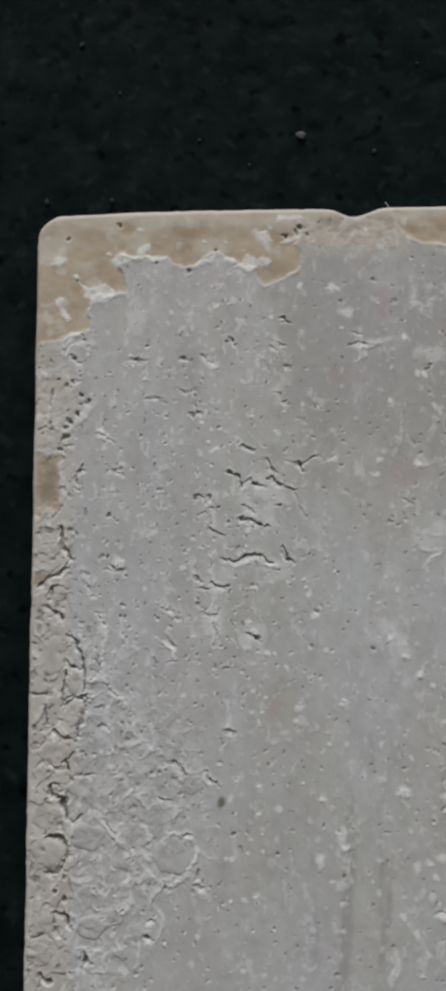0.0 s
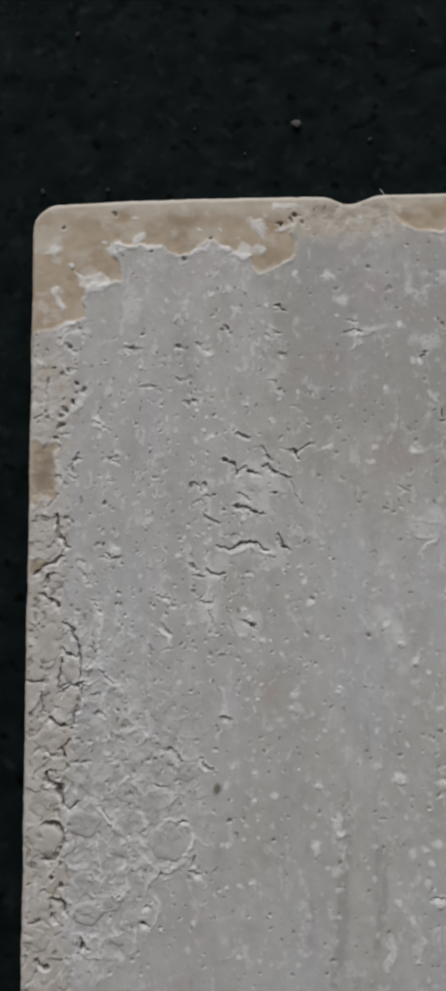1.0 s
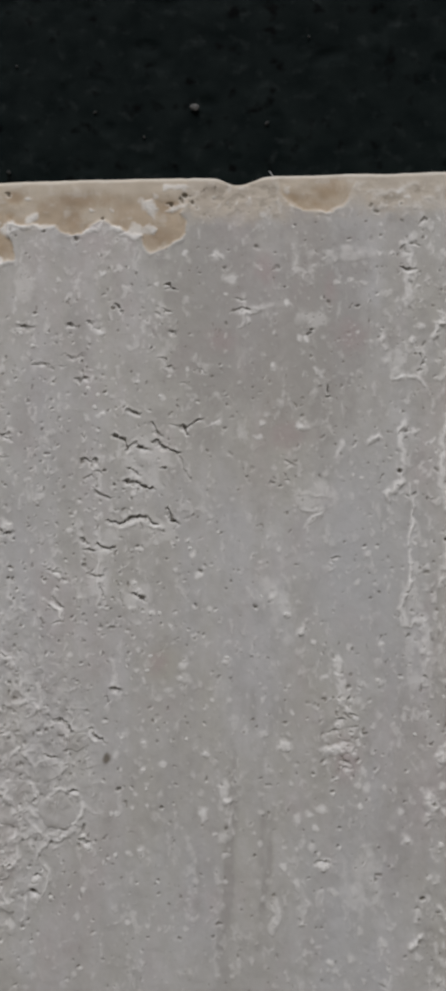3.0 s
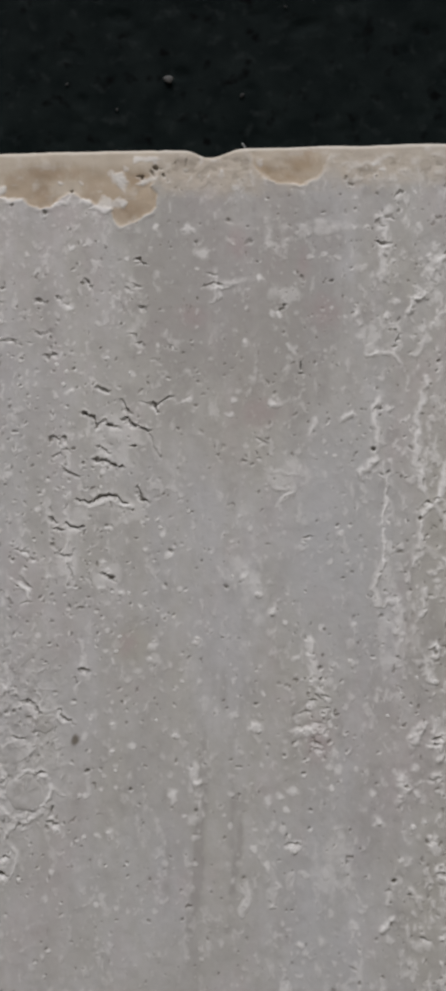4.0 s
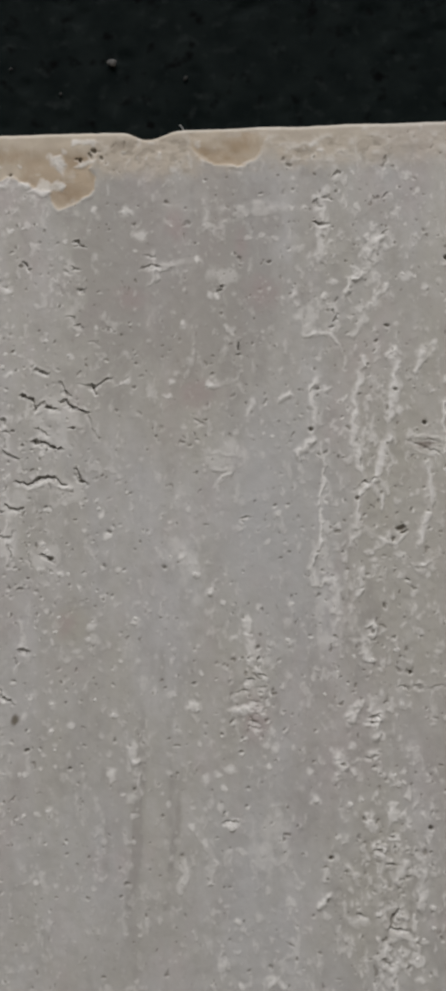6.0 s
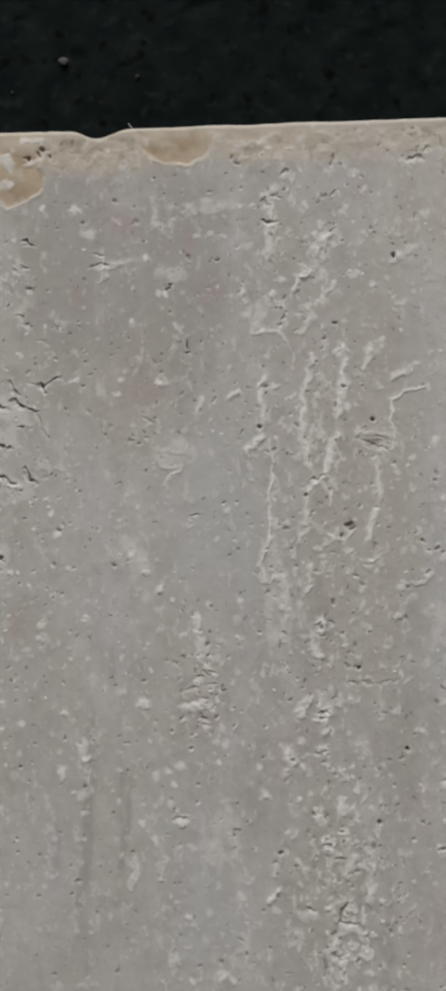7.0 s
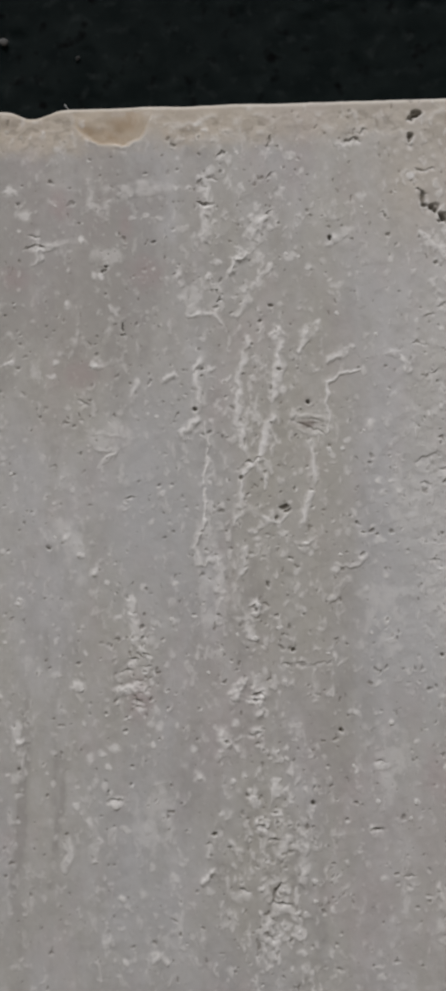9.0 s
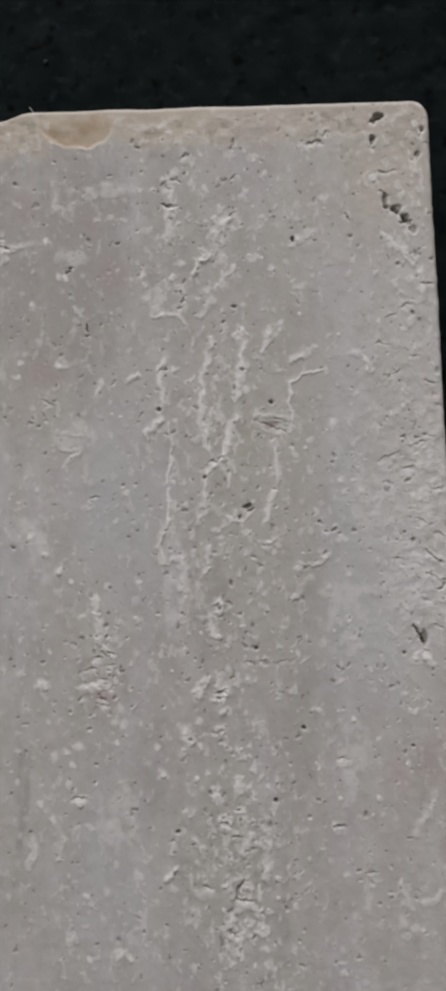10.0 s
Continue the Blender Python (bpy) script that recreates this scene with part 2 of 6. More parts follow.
def crack(width, depth, *points):
    """An open crack: sharp and dark on its upper side, with a broken chalky slope rising from it on the lower, painted
    paler as if lit.
    """
    w, d, along, below = near_line(points, width * 3 + 0.8, 1.4)
    ragged = 0.12 + 1.6 * fbm(X[w], Y[w], 0.75, 0.6, 71, 2)
    half = (0.42 + 0.26 * (points[0][0] < 8)) * width * (0.35 + 0.75 * np.sin(np.pi * (0.1 + 0.8 * along))) * ragged
    inside = step(-d, -half * 1.2, -half * 0.3)
    short = np.abs(np.diff(np.array(points), axis=0)).sum() < 2.6
    if depth < 0.7 or short:
        inside = inside * step(fbm(X[w], Y[w], 0.55, 0.5, 72, 2), 0.24 + 0.10 * short, 0.50)
    relief[w] -= (0.03 + 0.39 * depth ** 1.8) * inside
    dirt[w] = np.maximum(dirt[w], inside * 0.62 * depth ** 2.2)
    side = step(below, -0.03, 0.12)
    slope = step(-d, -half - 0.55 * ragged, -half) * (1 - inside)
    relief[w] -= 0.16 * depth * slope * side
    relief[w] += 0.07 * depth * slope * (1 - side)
    # light on the lower slope is put into the colour, over the chalk
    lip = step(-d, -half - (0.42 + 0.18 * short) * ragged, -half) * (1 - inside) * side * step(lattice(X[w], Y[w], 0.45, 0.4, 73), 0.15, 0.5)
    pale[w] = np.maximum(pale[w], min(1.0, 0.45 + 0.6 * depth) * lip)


def vein(width, strength, *points):
    """A low chalky ridge of uneven width, crumbling at its sides."""
    w, d, along, below = near_line(points, width * 3 + 1.2, 1.5, 1.3)
    half = width * (0.40 + 1.15 * fbm(X[w], Y[w], 1.0, 1.2, 77, 3, 0.55))
    on = step(-d, -half * 1.5, -half * 0.2) * (0.38 + 0.62 * step(fbm(X[w], Y[w], 1.0, 1.4, 78, 2), 0.28, 0.50))
    relief[w] += 0.125 * strength * on
    pale[w] = np.maximum(pale[w], min(1.0, 1.1 * strength) * on * (0.62 + 0.55 * lattice(X[w], Y[w], 0.7, 0.7, 80)))
    halo = step(-d, -1.0, -0.1) * step(fbm(X[w], Y[w], 0.8, 1.0, 79, 2), 0.53, 0.66)
    pale[w] = np.maximum(pale[w], 0.5 * strength * halo)
    relief[w] += 0.035 * strength * halo


dab_dice = random.Random(5)


def dabs(radius, *points):
    """Soft irregular specks of chalk."""
    for cx, cy in points:
        r, k = radius * dab_dice.uniform(0.75, 1.1), dab_dice.uniform(0.5, 0.95)
        flat, turn = dab_dice.uniform(0.75, 1.3), dab_dice.uniform(-0.6, 0.6)
        w = window(cx - 3 * r, cx + 3 * r, cy - 3 * r, cy + 3 * r)
        u, v = WX[w] + 0.5 * (WX[w] - X[w]) - cx, WY[w] + 0.5 * (WY[w] - Y[w]) - cy
        d = np.hypot((u * math.cos(turn) + v * math.sin(turn)) * flat, (v * math.cos(turn) - u * math.sin(turn)) / flat) / r
        on = step(-d + 0.9 * (fbm(X[w], Y[w], 0.55, 0.6, 81, 2) - 0.5), -1.25, -0.35)
        pale[w] = np.maximum(pale[w], k * on * (0.65 + 0.5 * lattice(X[w], Y[w], 0.4, 0.4, 82)))
        relief[w] += 0.055 * k * on


def streak(width, strength, *points):
    """A soft dark band along the grain."""
    w, d, along, below = near_line(points, width * 2 + 1)
    on = step(-d, -width, 0) * np.sin(np.pi * (0.1 + 0.8 * along)) * (0.5 + fbm(X[w], Y[w], 0.8, 4, 83, 3) - 0.2)
    tone[w] -= 0.75 * strength * np.clip(on, 0, 1)


pore_dice = random.Random(11)


def pores(radius, depth, *points):
    """Small open holes, no two of one shape."""
    for cx, cy in points:
        crisp = depth >= 1
        r = radius * (1.0 if crisp else pore_dice.uniform(0.65, 0.95))
        turn, flat = pore_dice.uniform(0, 3.14), pore_dice.uniform(0.75, 1.5)
        w = window(cx - 4 * r, cx + 4 * r, cy - 4 * r, cy + 4 * r)
        k = 0.35 if crisp else 1.6
        u, v = X[w] + k * (WX[w] - X[w]) - cx, Y[w] + k * (WY[w] - Y[w]) - cy
        flat = 1.0 + 0.3 * (flat - 1) if crisp else flat
        d = np.hypot((u * math.cos(turn) + v * math.sin(turn)) * flat, (v * math.cos(turn) - u * math.sin(turn)) / flat)
        hole = step(-d, -r * 1.3, -r * 0.35)
        relief[w] -= (0.05 + 0.9 * r) * depth ** 1.5 * hole
        dirt[w] = np.maximum(dirt[w], hole * 0.85 * depth ** 1.6)
        # pale lower rim: the light it catches is painted into the colour
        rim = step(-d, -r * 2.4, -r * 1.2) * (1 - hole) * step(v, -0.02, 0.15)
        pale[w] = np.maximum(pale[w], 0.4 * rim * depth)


def blot(rx, ry, cx, cy):
    w = window(cx - 2.2 * rx, cx + 2.2 * rx, cy - 2.2 * ry, cy + 2.2 * ry)
    d = np.hypot((X[w] - cx) / rx, (Y[w] - cy) / ry) + 1.1 * (fbm(X[w], Y[w], 1.6, 2.2, 12, 4, 0.65) - 0.5)
    return w, d


def stain(rx, ry, centre):
    w, d = blot(rx, ry, *centre)
    stain_at[w] = np.maximum(stain_at[w], 0.45 * step(-d, -1.3, -0.1))


def smudge(rx, ry, centre, k=0.95):
    """A dark dirty spot."""
    w, d = blot(rx, ry, *centre)
    dirt[w] = np.maximum(dirt[w], k * step(-d, -1.2, -0.4))


def pit(rx, ry, centre, k):
    """A broken hollow with dirt in it and a chalky lower lip, whose pale colour also stands in for light."""
    w, d = blot(rx, ry, *centre)
    on = step(-d, -1.15, -0.45)
    lip = step(-d, -1.9, -1.1) * (1 - on) * step(Y[w] - centre[1] + 0.3 * (X[w] - centre[0]), -0.1 * ry, 0.6 * ry)
    relief[w] -= 0.45 * k * on - 0.05 * lip
    dirt[w] = np.maximum(dirt[w] * (1 - lip), k * on)
    pale[w] = np.maximum(pale[w], 0.6 * lip)


def bloom(rx, ry, centre):
    """A thin chalky deposit."""
    w, d = blot(rx, ry, *centre)
    on = step(-d, -1.05, -0.6)
    pale[w] = np.maximum(pale[w], 0.40 * on * step(fbm(X[w], Y[w], 1.2, 1.6, 13, 3), 0.3, 0.6))
    relief[w] += 0.02 * on


def cast(rx, ry, centre, k):
    """A broad zone of the stone's own colour: olive where k is positive, blue-grey where it is negative."""
    w = window(centre[0] - 2.4 * rx, centre[0] + 2.4 * rx, centre[1] - 2.4 * ry, centre[1] + 2.4 * ry)
    d = np.hypot((X[w] - centre[0]) / rx, (Y[w] - centre[1]) / ry) + 1.0 * (fbm(X[w], Y[w], 3.0, 9.0, 14, 4, 0.55) - 0.5)
    hue_at[w] += k * step(-d, -1.7, -0.3)


def honey(rx, ry, centre):
    """Clear amber stone inside a bare patch."""
    w, d = blot(rx, ry, *centre)
    on = step(-d, -1.35, -0.1) * step(bare_at[w], 0.6, 0.95)
    honey_at[w] = np.maximum(honey_at[w], 0.9 * on)
    relief[w] -= 0.05 * on


def outline(p, x, y):
    """Distance from a closed outline, negative inside it."""
    d, odd = np.full(x.shape, 9e9), np.zeros(x.shape, bool)
    for (ax, ay), (bx, by) in zip(p, np.roll(p, -1, 0)):
        dx, dy = bx - ax, by - ay
        t = np.clip(((x - ax) * dx + (y - ay) * dy) / (dx * dx + dy * dy + 1e-9), 0, 1)
        d = np.minimum(d, np.hypot(x - ax - t * dx, y - ay - t * dy))
        odd ^= ((ay > y) != (by > y)) & (x < dx * (y - ay) / (dy + 1e-12) + ax)
    return np.where(odd, -d, d)


def bare(*points):
    """Where the grey crust is gone and the honey-coloured stone shows, a little lower."""
    p = np.array(points)
    w = window(p[:, 0].min() - 2, p[:, 0].max() + 2, p[:, 1].min() - 2, p[:, 1].max() + 2)
    x, y = WX[w] + 0.5 * (WX[w] - X[w]), WY[w] + 0.5 * (WY[w] - Y[w])
    d = outline(p, x, y)
    bare_at[w] = np.maximum(bare_at[w], step(-d, -0.08, 0.12))
    within_ = step(-d, -0.25, 0.45)
    deep = 0.12 + 0.88 * step(Y[w], 1.2, 5.0)
    relief[w] = relief[w] * (1 - 0.75 * within_) - 0.15 * within_ * deep
    clouds = step(fbm(X[w], Y[w], 5.0, 3.4, 45, 3, 0.45), 0.34, 0.64) * step(Y[w] - 0.2 + 2 * (fbm(X[w], Y[w], 2, 2, 46, 2) - 0.5), 0.3, 2.2)
    honey_at[w] = np.maximum(honey_at[w], (0.08 + 0.60 * clouds) * step(-d, -0.02, 0.35) * (0.45 + 0.55 * step(Y[w] + 1.6 * (fbm(X[w], Y[w], 2.0, 1.6, 48, 3) - 0.5), 0.5, 3.2)))
    relief[w] += 0.13 * within_ * (fbm(X[w], Y[w], 1.9, 1.6, 47, 2, 0.5) - 0.5)
    milk = within_ * step(fbm(X[w], Y[w], 2.2, 1.5, 49, 3, 0.55), 0.60, 0.76)
    rim = step(-np.abs(d - 0.22), -0.45, 0) * step(lattice(X[w], Y[w], 1.3, 1.3, 44), 0.35, 0.6) * deep
    pale[w] = np.maximum(pale[w] * (1 - 0.8 * step(-d, 0, 0.3)), 0.18 * rim)
    dirt[w] *= 1 - step(-d, 0, 0.3)
    pale[w] = np.maximum(pale[w], 0.22 * milk)
    honey_at[w] *= 1 - 0.5 * milk
    relief[w] += 0.08 * rim


def chip(*points):
    """A scrap of opaque white crust left on the bare stone."""
    p = np.array(points)
    p = p + 0.12 * (p - p.mean(0))
    w = window(p[:, 0].min() - 1, p[:, 0].max() + 1, p[:, 1].min() - 1, p[:, 1].max() + 1)
    d = outline(p, X[w] + 0.5 * (WX[w] - X[w]) + 0.7 * (fbm(X[w], Y[w], 0.7, 0.7, 51, 2) - 0.5), Y[w] + 0.5 * (WY[w] - Y[w]) + 0.7 * (fbm(X[w], Y[w], 0.7, 0.7, 52, 2) - 0.5))
    on = step(-d, -0.22, 0.20)
    thick_ = fbm(X[w], Y[w], 0.9, 0.9, 53, 3)
    pale[w] = np.maximum(pale[w], on * (0.30 + 0.65 * thick_))
    honey_at[w] *= 1 - on
    relief[w] += on * (0.06 + 0.14 * (thick_ - 0.5))


# broad swell of the face, rougher in some zones
relief += 0.20 * (fbm(X, Y, 14, 26, 101, 3) - 0.5) + 0.09 * (fbm(X, Y, 2.4, 5.0, 102, 2) - 0.5)
band = step(fbm(X, Y, 6, 30, 103, 3), 0.40, 0.60)
veined = np.exp(-(((X - 71 + 0.02 * (Y - 50)) / 7.5) ** 2)) * step(Y, 4, 14)
lower = np.exp(-(((X - 72.5) / 4.0) ** 2)) * step(Y, 78, 96)
lower = np.maximum(lower, np.exp(-(((X - 54.9) / 2.4) ** 2) - ((Y - 74.0) / 6.0) ** 2))
lower = np.maximum(lower, 0.7 * np.exp(-(((X - 50) / 3.0) ** 2) - ((Y - 106) / 7.0) ** 2))
upper_left = np.exp(-(((X - 22) / 13) ** 2) - ((Y - 38) / 24) ** 2)
edge_zone = step(-X + 3.0 * (fbm(X, Y, 4, 6, 104, 3) - 0.5), -6.6, -4.2) * step(Y, 16, 22)
crumble = np.maximum(edge_zone, step(-X - 0.8 * np.clip(Y - 84, 0, 40) + 7 * (fbm(X, Y, 7, 9, 105, 3) - 0.5), -24, -19) * step(Y - 0.9 * np.clip(X - 8, 0, 14) + 8 * (fbm(X, Y, 7, 7, 110, 2) - 0.5), 48, 64))
right_zone = step(X + 8 * (fbm(X, Y, 4, 6, 106, 3) - 0.5), 84, 97)
right_zone = right_zone * (1 - 0.8 * step(Y + 14 * (fbm(X, Y, 5, 5, 112, 3) - 0.5), 62, 80))
rough = np.clip(0.15 + 0.15 * band + 0.3 * veined + 0.8 * lower + 0.6 * crumble + 0.7 * right_zone, 0, 1)
relief += (0.05 + 0.10 * rough * (1 - 0.7 * crumble)) * (fbm(X, Y, 1.1, 1.3, 107, 2, 0.5) - 0.5)
relief += 0.016 * (fbm(X, Y, 0.4, 0.45, 108, 2, 0.6) - 0.5)
tone = 0.5 + 0.55 * (fbm(X, Y, 1.8, 3.2, 109, 4, 0.65) - 0.5) + 0.30 * (fbm(X, Y, 3, 14, 111, 3) - 0.5) + 0.10 * step(X, 78, 97) * (1 - step(Y, 62, 80))

# a duller patch under the upper edge
tone -= 0.24 * np.exp(-(((X - 49) / 15) ** 2) - ((Y - 17) / 20) ** 2)

# crumbling crust: flakes parted by open joints on the edge, by low chalky seams further in
VX = WX + 2.6 * (fbm(X, Y, 3.2, 3.2, 211, 3, 0.55) - 0.5)
VY = WY + 2.6 * (fbm(X, Y, 3.2, 3.2, 212, 3, 0.55) - 0.5)
flaky = edge_zone * step(Y, 36, 44)
grainy = edge_zone * (1 - step(Y, 36, 44))
gap, own = cells(VX * 1.2, VY, 3.0, 201)
open_joint = step(-gap, -0.34, -0.06) * flaky * step(fbm(X, Y, 2.2, 2.2, 202, 2), 0.64, 0.74)
relief += flaky * (0.26 * (own - 0.5) - 0.08 + 0.16 * (fbm(X, Y, 1.8, 1.8, 213, 2) - 0.5))
relief += grainy * (0.20 * (fbm(X, Y, 0.9, 0.9, 215, 3, 0.6) - 0.5) - 0.08)
relief += flaky * 0.07 * (fbm(X, Y, 0.8, 0.8, 217, 3, 0.6) - 0.5) + crumble * 0.05 * (fbm(X, Y, 0.8, 0.8, 218, 3, 0.6) - 0.5)
crumbs_ = (0.9 * grainy + 0.7 * flaky) * step(fbm(WX, WY, 0.9, 0.8, 216, 2), 0.69, 0.79)
relief -= 0.20 * crumbs_
dirt = np.maximum(dirt, 0.6 * crumbs_)
relief -= 0.40 * open_joint
dirt = np.maximum(dirt, 0.55 * open_joint)
pale = np.maximum(pale, edge_zone * 0.14 * step(fbm(X, Y, 1.5, 1.5, 214, 3), 0.40, 0.62))
plate, rank = cells(VX, VY, 2.4, 231)
inner_ = crumble * (1 - edge_zone)
lump = fbm(VX, VY, 1.8, 1.7, 205, 2, 0.5)
seam = step(-plate, -0.50, -0.05) * inner_ * step(fbm(X, Y, 1.5, 1.5, 204, 2), 0.48, 0.66)
relief += inner_ * (0.08 * (rank - 0.5) + 0.15 * (lump - 0.5) + 0.10 * (fbm(X, Y, 0.75, 0.75, 206, 2) - 0.5)) + 0.06 * seam
pale = np.maximum(pale, 0.42 * seam * (0.35 + 0.9 * fbm(X, Y, 0.8, 0.8, 207, 2)))
pale = np.maximum(pale, 0.28 * inner_ * step(lump, 0.54, 0.72))

pale = np.maximum(pale, 0.20 * step(X + 6 * (fbm(X, Y, 5, 9, 222, 3) - 0.5), 82, 95) * step(Y, 12, 30) * (1 - 0.8 * step(Y, 62, 80)))
lumps = right_zone * step(Y, 14, 62)
relief += lumps * 0.19 * (fbm(WX, WY, 1.5, 1.0, 221, 3, 0.55) - 0.5)
pale = np.maximum(pale, lumps * 0.6 * step(fbm(WX, WY, 1.5, 1.0, 221, 3, 0.55), 0.50, 0.68))

# chalk left in low places: worms and specks, thick in the veined bands and thin elsewhere
thick = np.clip(0.12 * band + 0.55 * veined + 0.75 * lower + 0.40 * crumble + 0.45 * right_zone + 0.40 * upper_left, 0, 1)
gran = fbm(WX, WY, 0.85, 1.35, 301, 3, 0.55)
chalk = np.clip((gran + 0.10 * thick - 0.64) / 0.16, 0, 1) ** 1.2 * (0.45 + 0.8 * fbm(X, Y, 0.5, 0.5, 304, 2))
pale = np.maximum(pale, (0.36 + 0.50 * thick) * chalk)
relief += (0.035 + 0.06 * thick) * chalk
pocks = step(fbm(WX, WY, 0.6, 0.8, 303, 2) + 0.06 * thick, 0.84, 0.90)
relief -= 0.10 * pocks
dirt = np.maximum(dirt, 0.45 * pocks)

# scattered chalk dots and pin-holes over the whole face
rng = np.random.default_rng(7)
for count, r0, r1, rise in ((2000, 0.11, 0.22, 1), (450, 0.22, 0.40, 1), (1500, 0.06, 0.11, -1), (160, 0.10, 0.15, -1)):
    px_, py_, pr_, pk_ = rng.uniform(1, 99, count), rng.uniform(3, 117, count), rng.uniform(r0, r1, count), rng.uniform(0.2, 1.0, count) ** 1.4
    for cx, cy, r, k in zip(px_, py_, pr_, pk_):
        w = window(cx - 2.5 * r, cx + 2.5 * r, cy - 2.5 * r, cy + 2.5 * r)
        on = step(-np.hypot(WX[w] - cx, 0.85 * (WY[w] - cy)), -r * 1.7, -r * 0.1) * k
        if rise > 0:
            pale[w] = np.maximum(pale[w], 0.42 * on)
            relief[w] += 0.04 * on
        else:
            dirt[w] = np.maximum(dirt[w], 0.32 * on)
            relief[w] -= 0.045 * on

# warm tint along the worn edges
worn = step(-np.minimum(np.minimum(Y - 0.4, X * 1.3 + 0.0), (100 - X) * 1.1 + 0.12 * Y) + 3.0 * (fbm(X, Y, 3, 3, 401, 4, 0.6) - 0.5), -4.2, -1.0)
bare_at = np.maximum(bare_at, 0.40 * worn)
band_top = step(-Y + 4.4 * (fbm(X, Y, 2.6, 2.2, 403, 4, 0.6) - 0.5), -7.0, -2.8)
bare_at = np.maximum(bare_at, (0.80 - 0.25 * step(X, 62, 80)) * band_top)
crisp = band_top * step(X, 33, 37) * step(Y, 0.6, 1.6)
bits = fbm(WX, WY, 1.5, 1.1, 410, 3, 0.5)
relief += 0.17 * crisp * (bits - 0.5)
pale = np.maximum(pale, 0.35 * crisp * step(bits, 0.56, 0.75))
dirt = np.maximum(dirt, 0.30 * crisp * step(-bits, -0.36, -0.26))
corner = step(X + 9 * (fbm(X, Y, 6, 6, 405, 4, 0.6) - 0.5), 80, 95) * step(-Y + 8 * (fbm(X, Y, 5, 5, 406, 3) - 0.5), -26, -10)
bare_at = np.maximum(bare_at, 0.42 * corner)
honey_at = np.maximum(honey_at, 0.18 * edge_zone * step(fbm(X, Y, 2.2, 2.8, 407, 3), 0.42, 0.62))
bare_at = np.maximum(bare_at, edge_zone * (0.08 + 0.50 * fbm(X, Y, 2.5, 3.5, 404, 3)))

# many small nicks, each a dark pit with a chalky crumb on its lower side; the crumb's pale colour also paints a
# highlight
nick_dice = random.Random(21)


def nicks(count, cx, cy, sx, sy, deep):
    for n in range(count):
        x, y = nick_dice.gauss(cx, sx), nick_dice.gauss(cy, sy)
        r, flat, turn = nick_dice.uniform(0.09, 0.19), nick_dice.uniform(1.0, 2.1), nick_dice.uniform(-1.6, 1.6)
        k, side = deep * nick_dice.uniform(0.35, 1.1), nick_dice.uniform(-0.15, 0.15)
        if not (1 < x < 99 and 5 < y < 116) or bare_at[np.searchsorted(ys, y), np.searchsorted(xs, x)] > 0.6:
            continue
        w = window(x - 6 * r, x + 6 * r, y - 6 * r, y + 6 * r)
        u, v = X[w] + 0.6 * (WX[w] - X[w]) + NX[w] - x, Y[w] + 0.6 * (WY[w] - Y[w]) + NY[w] - y
        p, q = u * math.cos(turn) + v * math.sin(turn), v * math.cos(turn) - u * math.sin(turn)
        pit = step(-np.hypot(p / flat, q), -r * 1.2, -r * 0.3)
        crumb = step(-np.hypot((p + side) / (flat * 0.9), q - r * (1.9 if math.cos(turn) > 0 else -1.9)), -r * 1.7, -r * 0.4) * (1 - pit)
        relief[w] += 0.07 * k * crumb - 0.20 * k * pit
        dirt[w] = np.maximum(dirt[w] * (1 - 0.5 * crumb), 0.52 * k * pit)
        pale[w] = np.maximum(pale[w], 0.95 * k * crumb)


# the marks that can be told apart
bare((-0.7, 32.7), (0.8, 32.3), (2.2, 33.1), (3.6, 32.1), (3.9, 34.1), (3.6, 36.8), (3.8, 38.9), (3.1, 40.2), (2.1, 39.2), (0.8, 41), (-0.6, 39.7))
bare((-0.4, 48.4), (1.4, 47.7), (2.9, 48.1), (1.7, 49.4), (-0.4, 50))
bare((-0.2, 17.8), (0, 3.5), (1.5, 0.4), (7.9, -0.3), (20.7, -0.7), (35.1, -0.9), (35.9, 0.7), (35.9, 3.1), (34.9, 4.8), (35.5, 6.1), (35.6, 7.7), (33.6, 9.1), (32, 9.9), (30.6, 10.2), (29.5, 9.3), (29.5, 7.9), (27.5, 7.3), (25.1, 6.4), (24, 5.5), (22.7, 6.4), (21.8, 7.2), (19.9, 7.5), (18.2, 7), (17.7, 6.1), (15.8, 6.4), (13.8, 6), (11.4, 5.6), (11.2, 7.3), (12.2, 9.5), (12.1, 10.8), (10.4, 11.1), (8, 11.5), (7.2, 12.5), (7.4, 15.9), (4.7, 16.6), (3, 17.4))
bare((48, 0.2), (52.9, -0), (58.5, -0), (58.7, 1), (57.9, 2.6), (57.4, 3.8), (55.7, 5), (53.7, 5.1), (51.3, 4.9), (49.6, 3.9), (48.2, 2.1))
honey(3.4, 2.5, (9.3, 8.4))
honey(2.4, 2.0, (20.2, 5.6))
honey(3.2, 2.2, (32, 8))
honey(7.6, 1.4, (21.5, 2.8))
honey(2.7, 1.7, (32.9, 4))
honey(1.9, 4.2, (2.2, 36.4))
honey(1.5, 1.2, (1.7, 48.9))
honey(2.1, 1.2, (50.1, 3.2))
honey(3.4, 2.2, (55, 2.3))
honey(1.9, 1.5, (53, 4))
honey(2.2, 2.5, (6.3, 10.1))
honey(1.9, 2.0, (10.1, 8.9))
honey(2.0, 1.0, (12.2, 2.1))
honey(1.0, 0.8, (11.4, 4.7))
chip((30.2, 3.1), (30.8, 2.9), (31.6, 4), (31.1, 5.1), (30.4, 4.8))
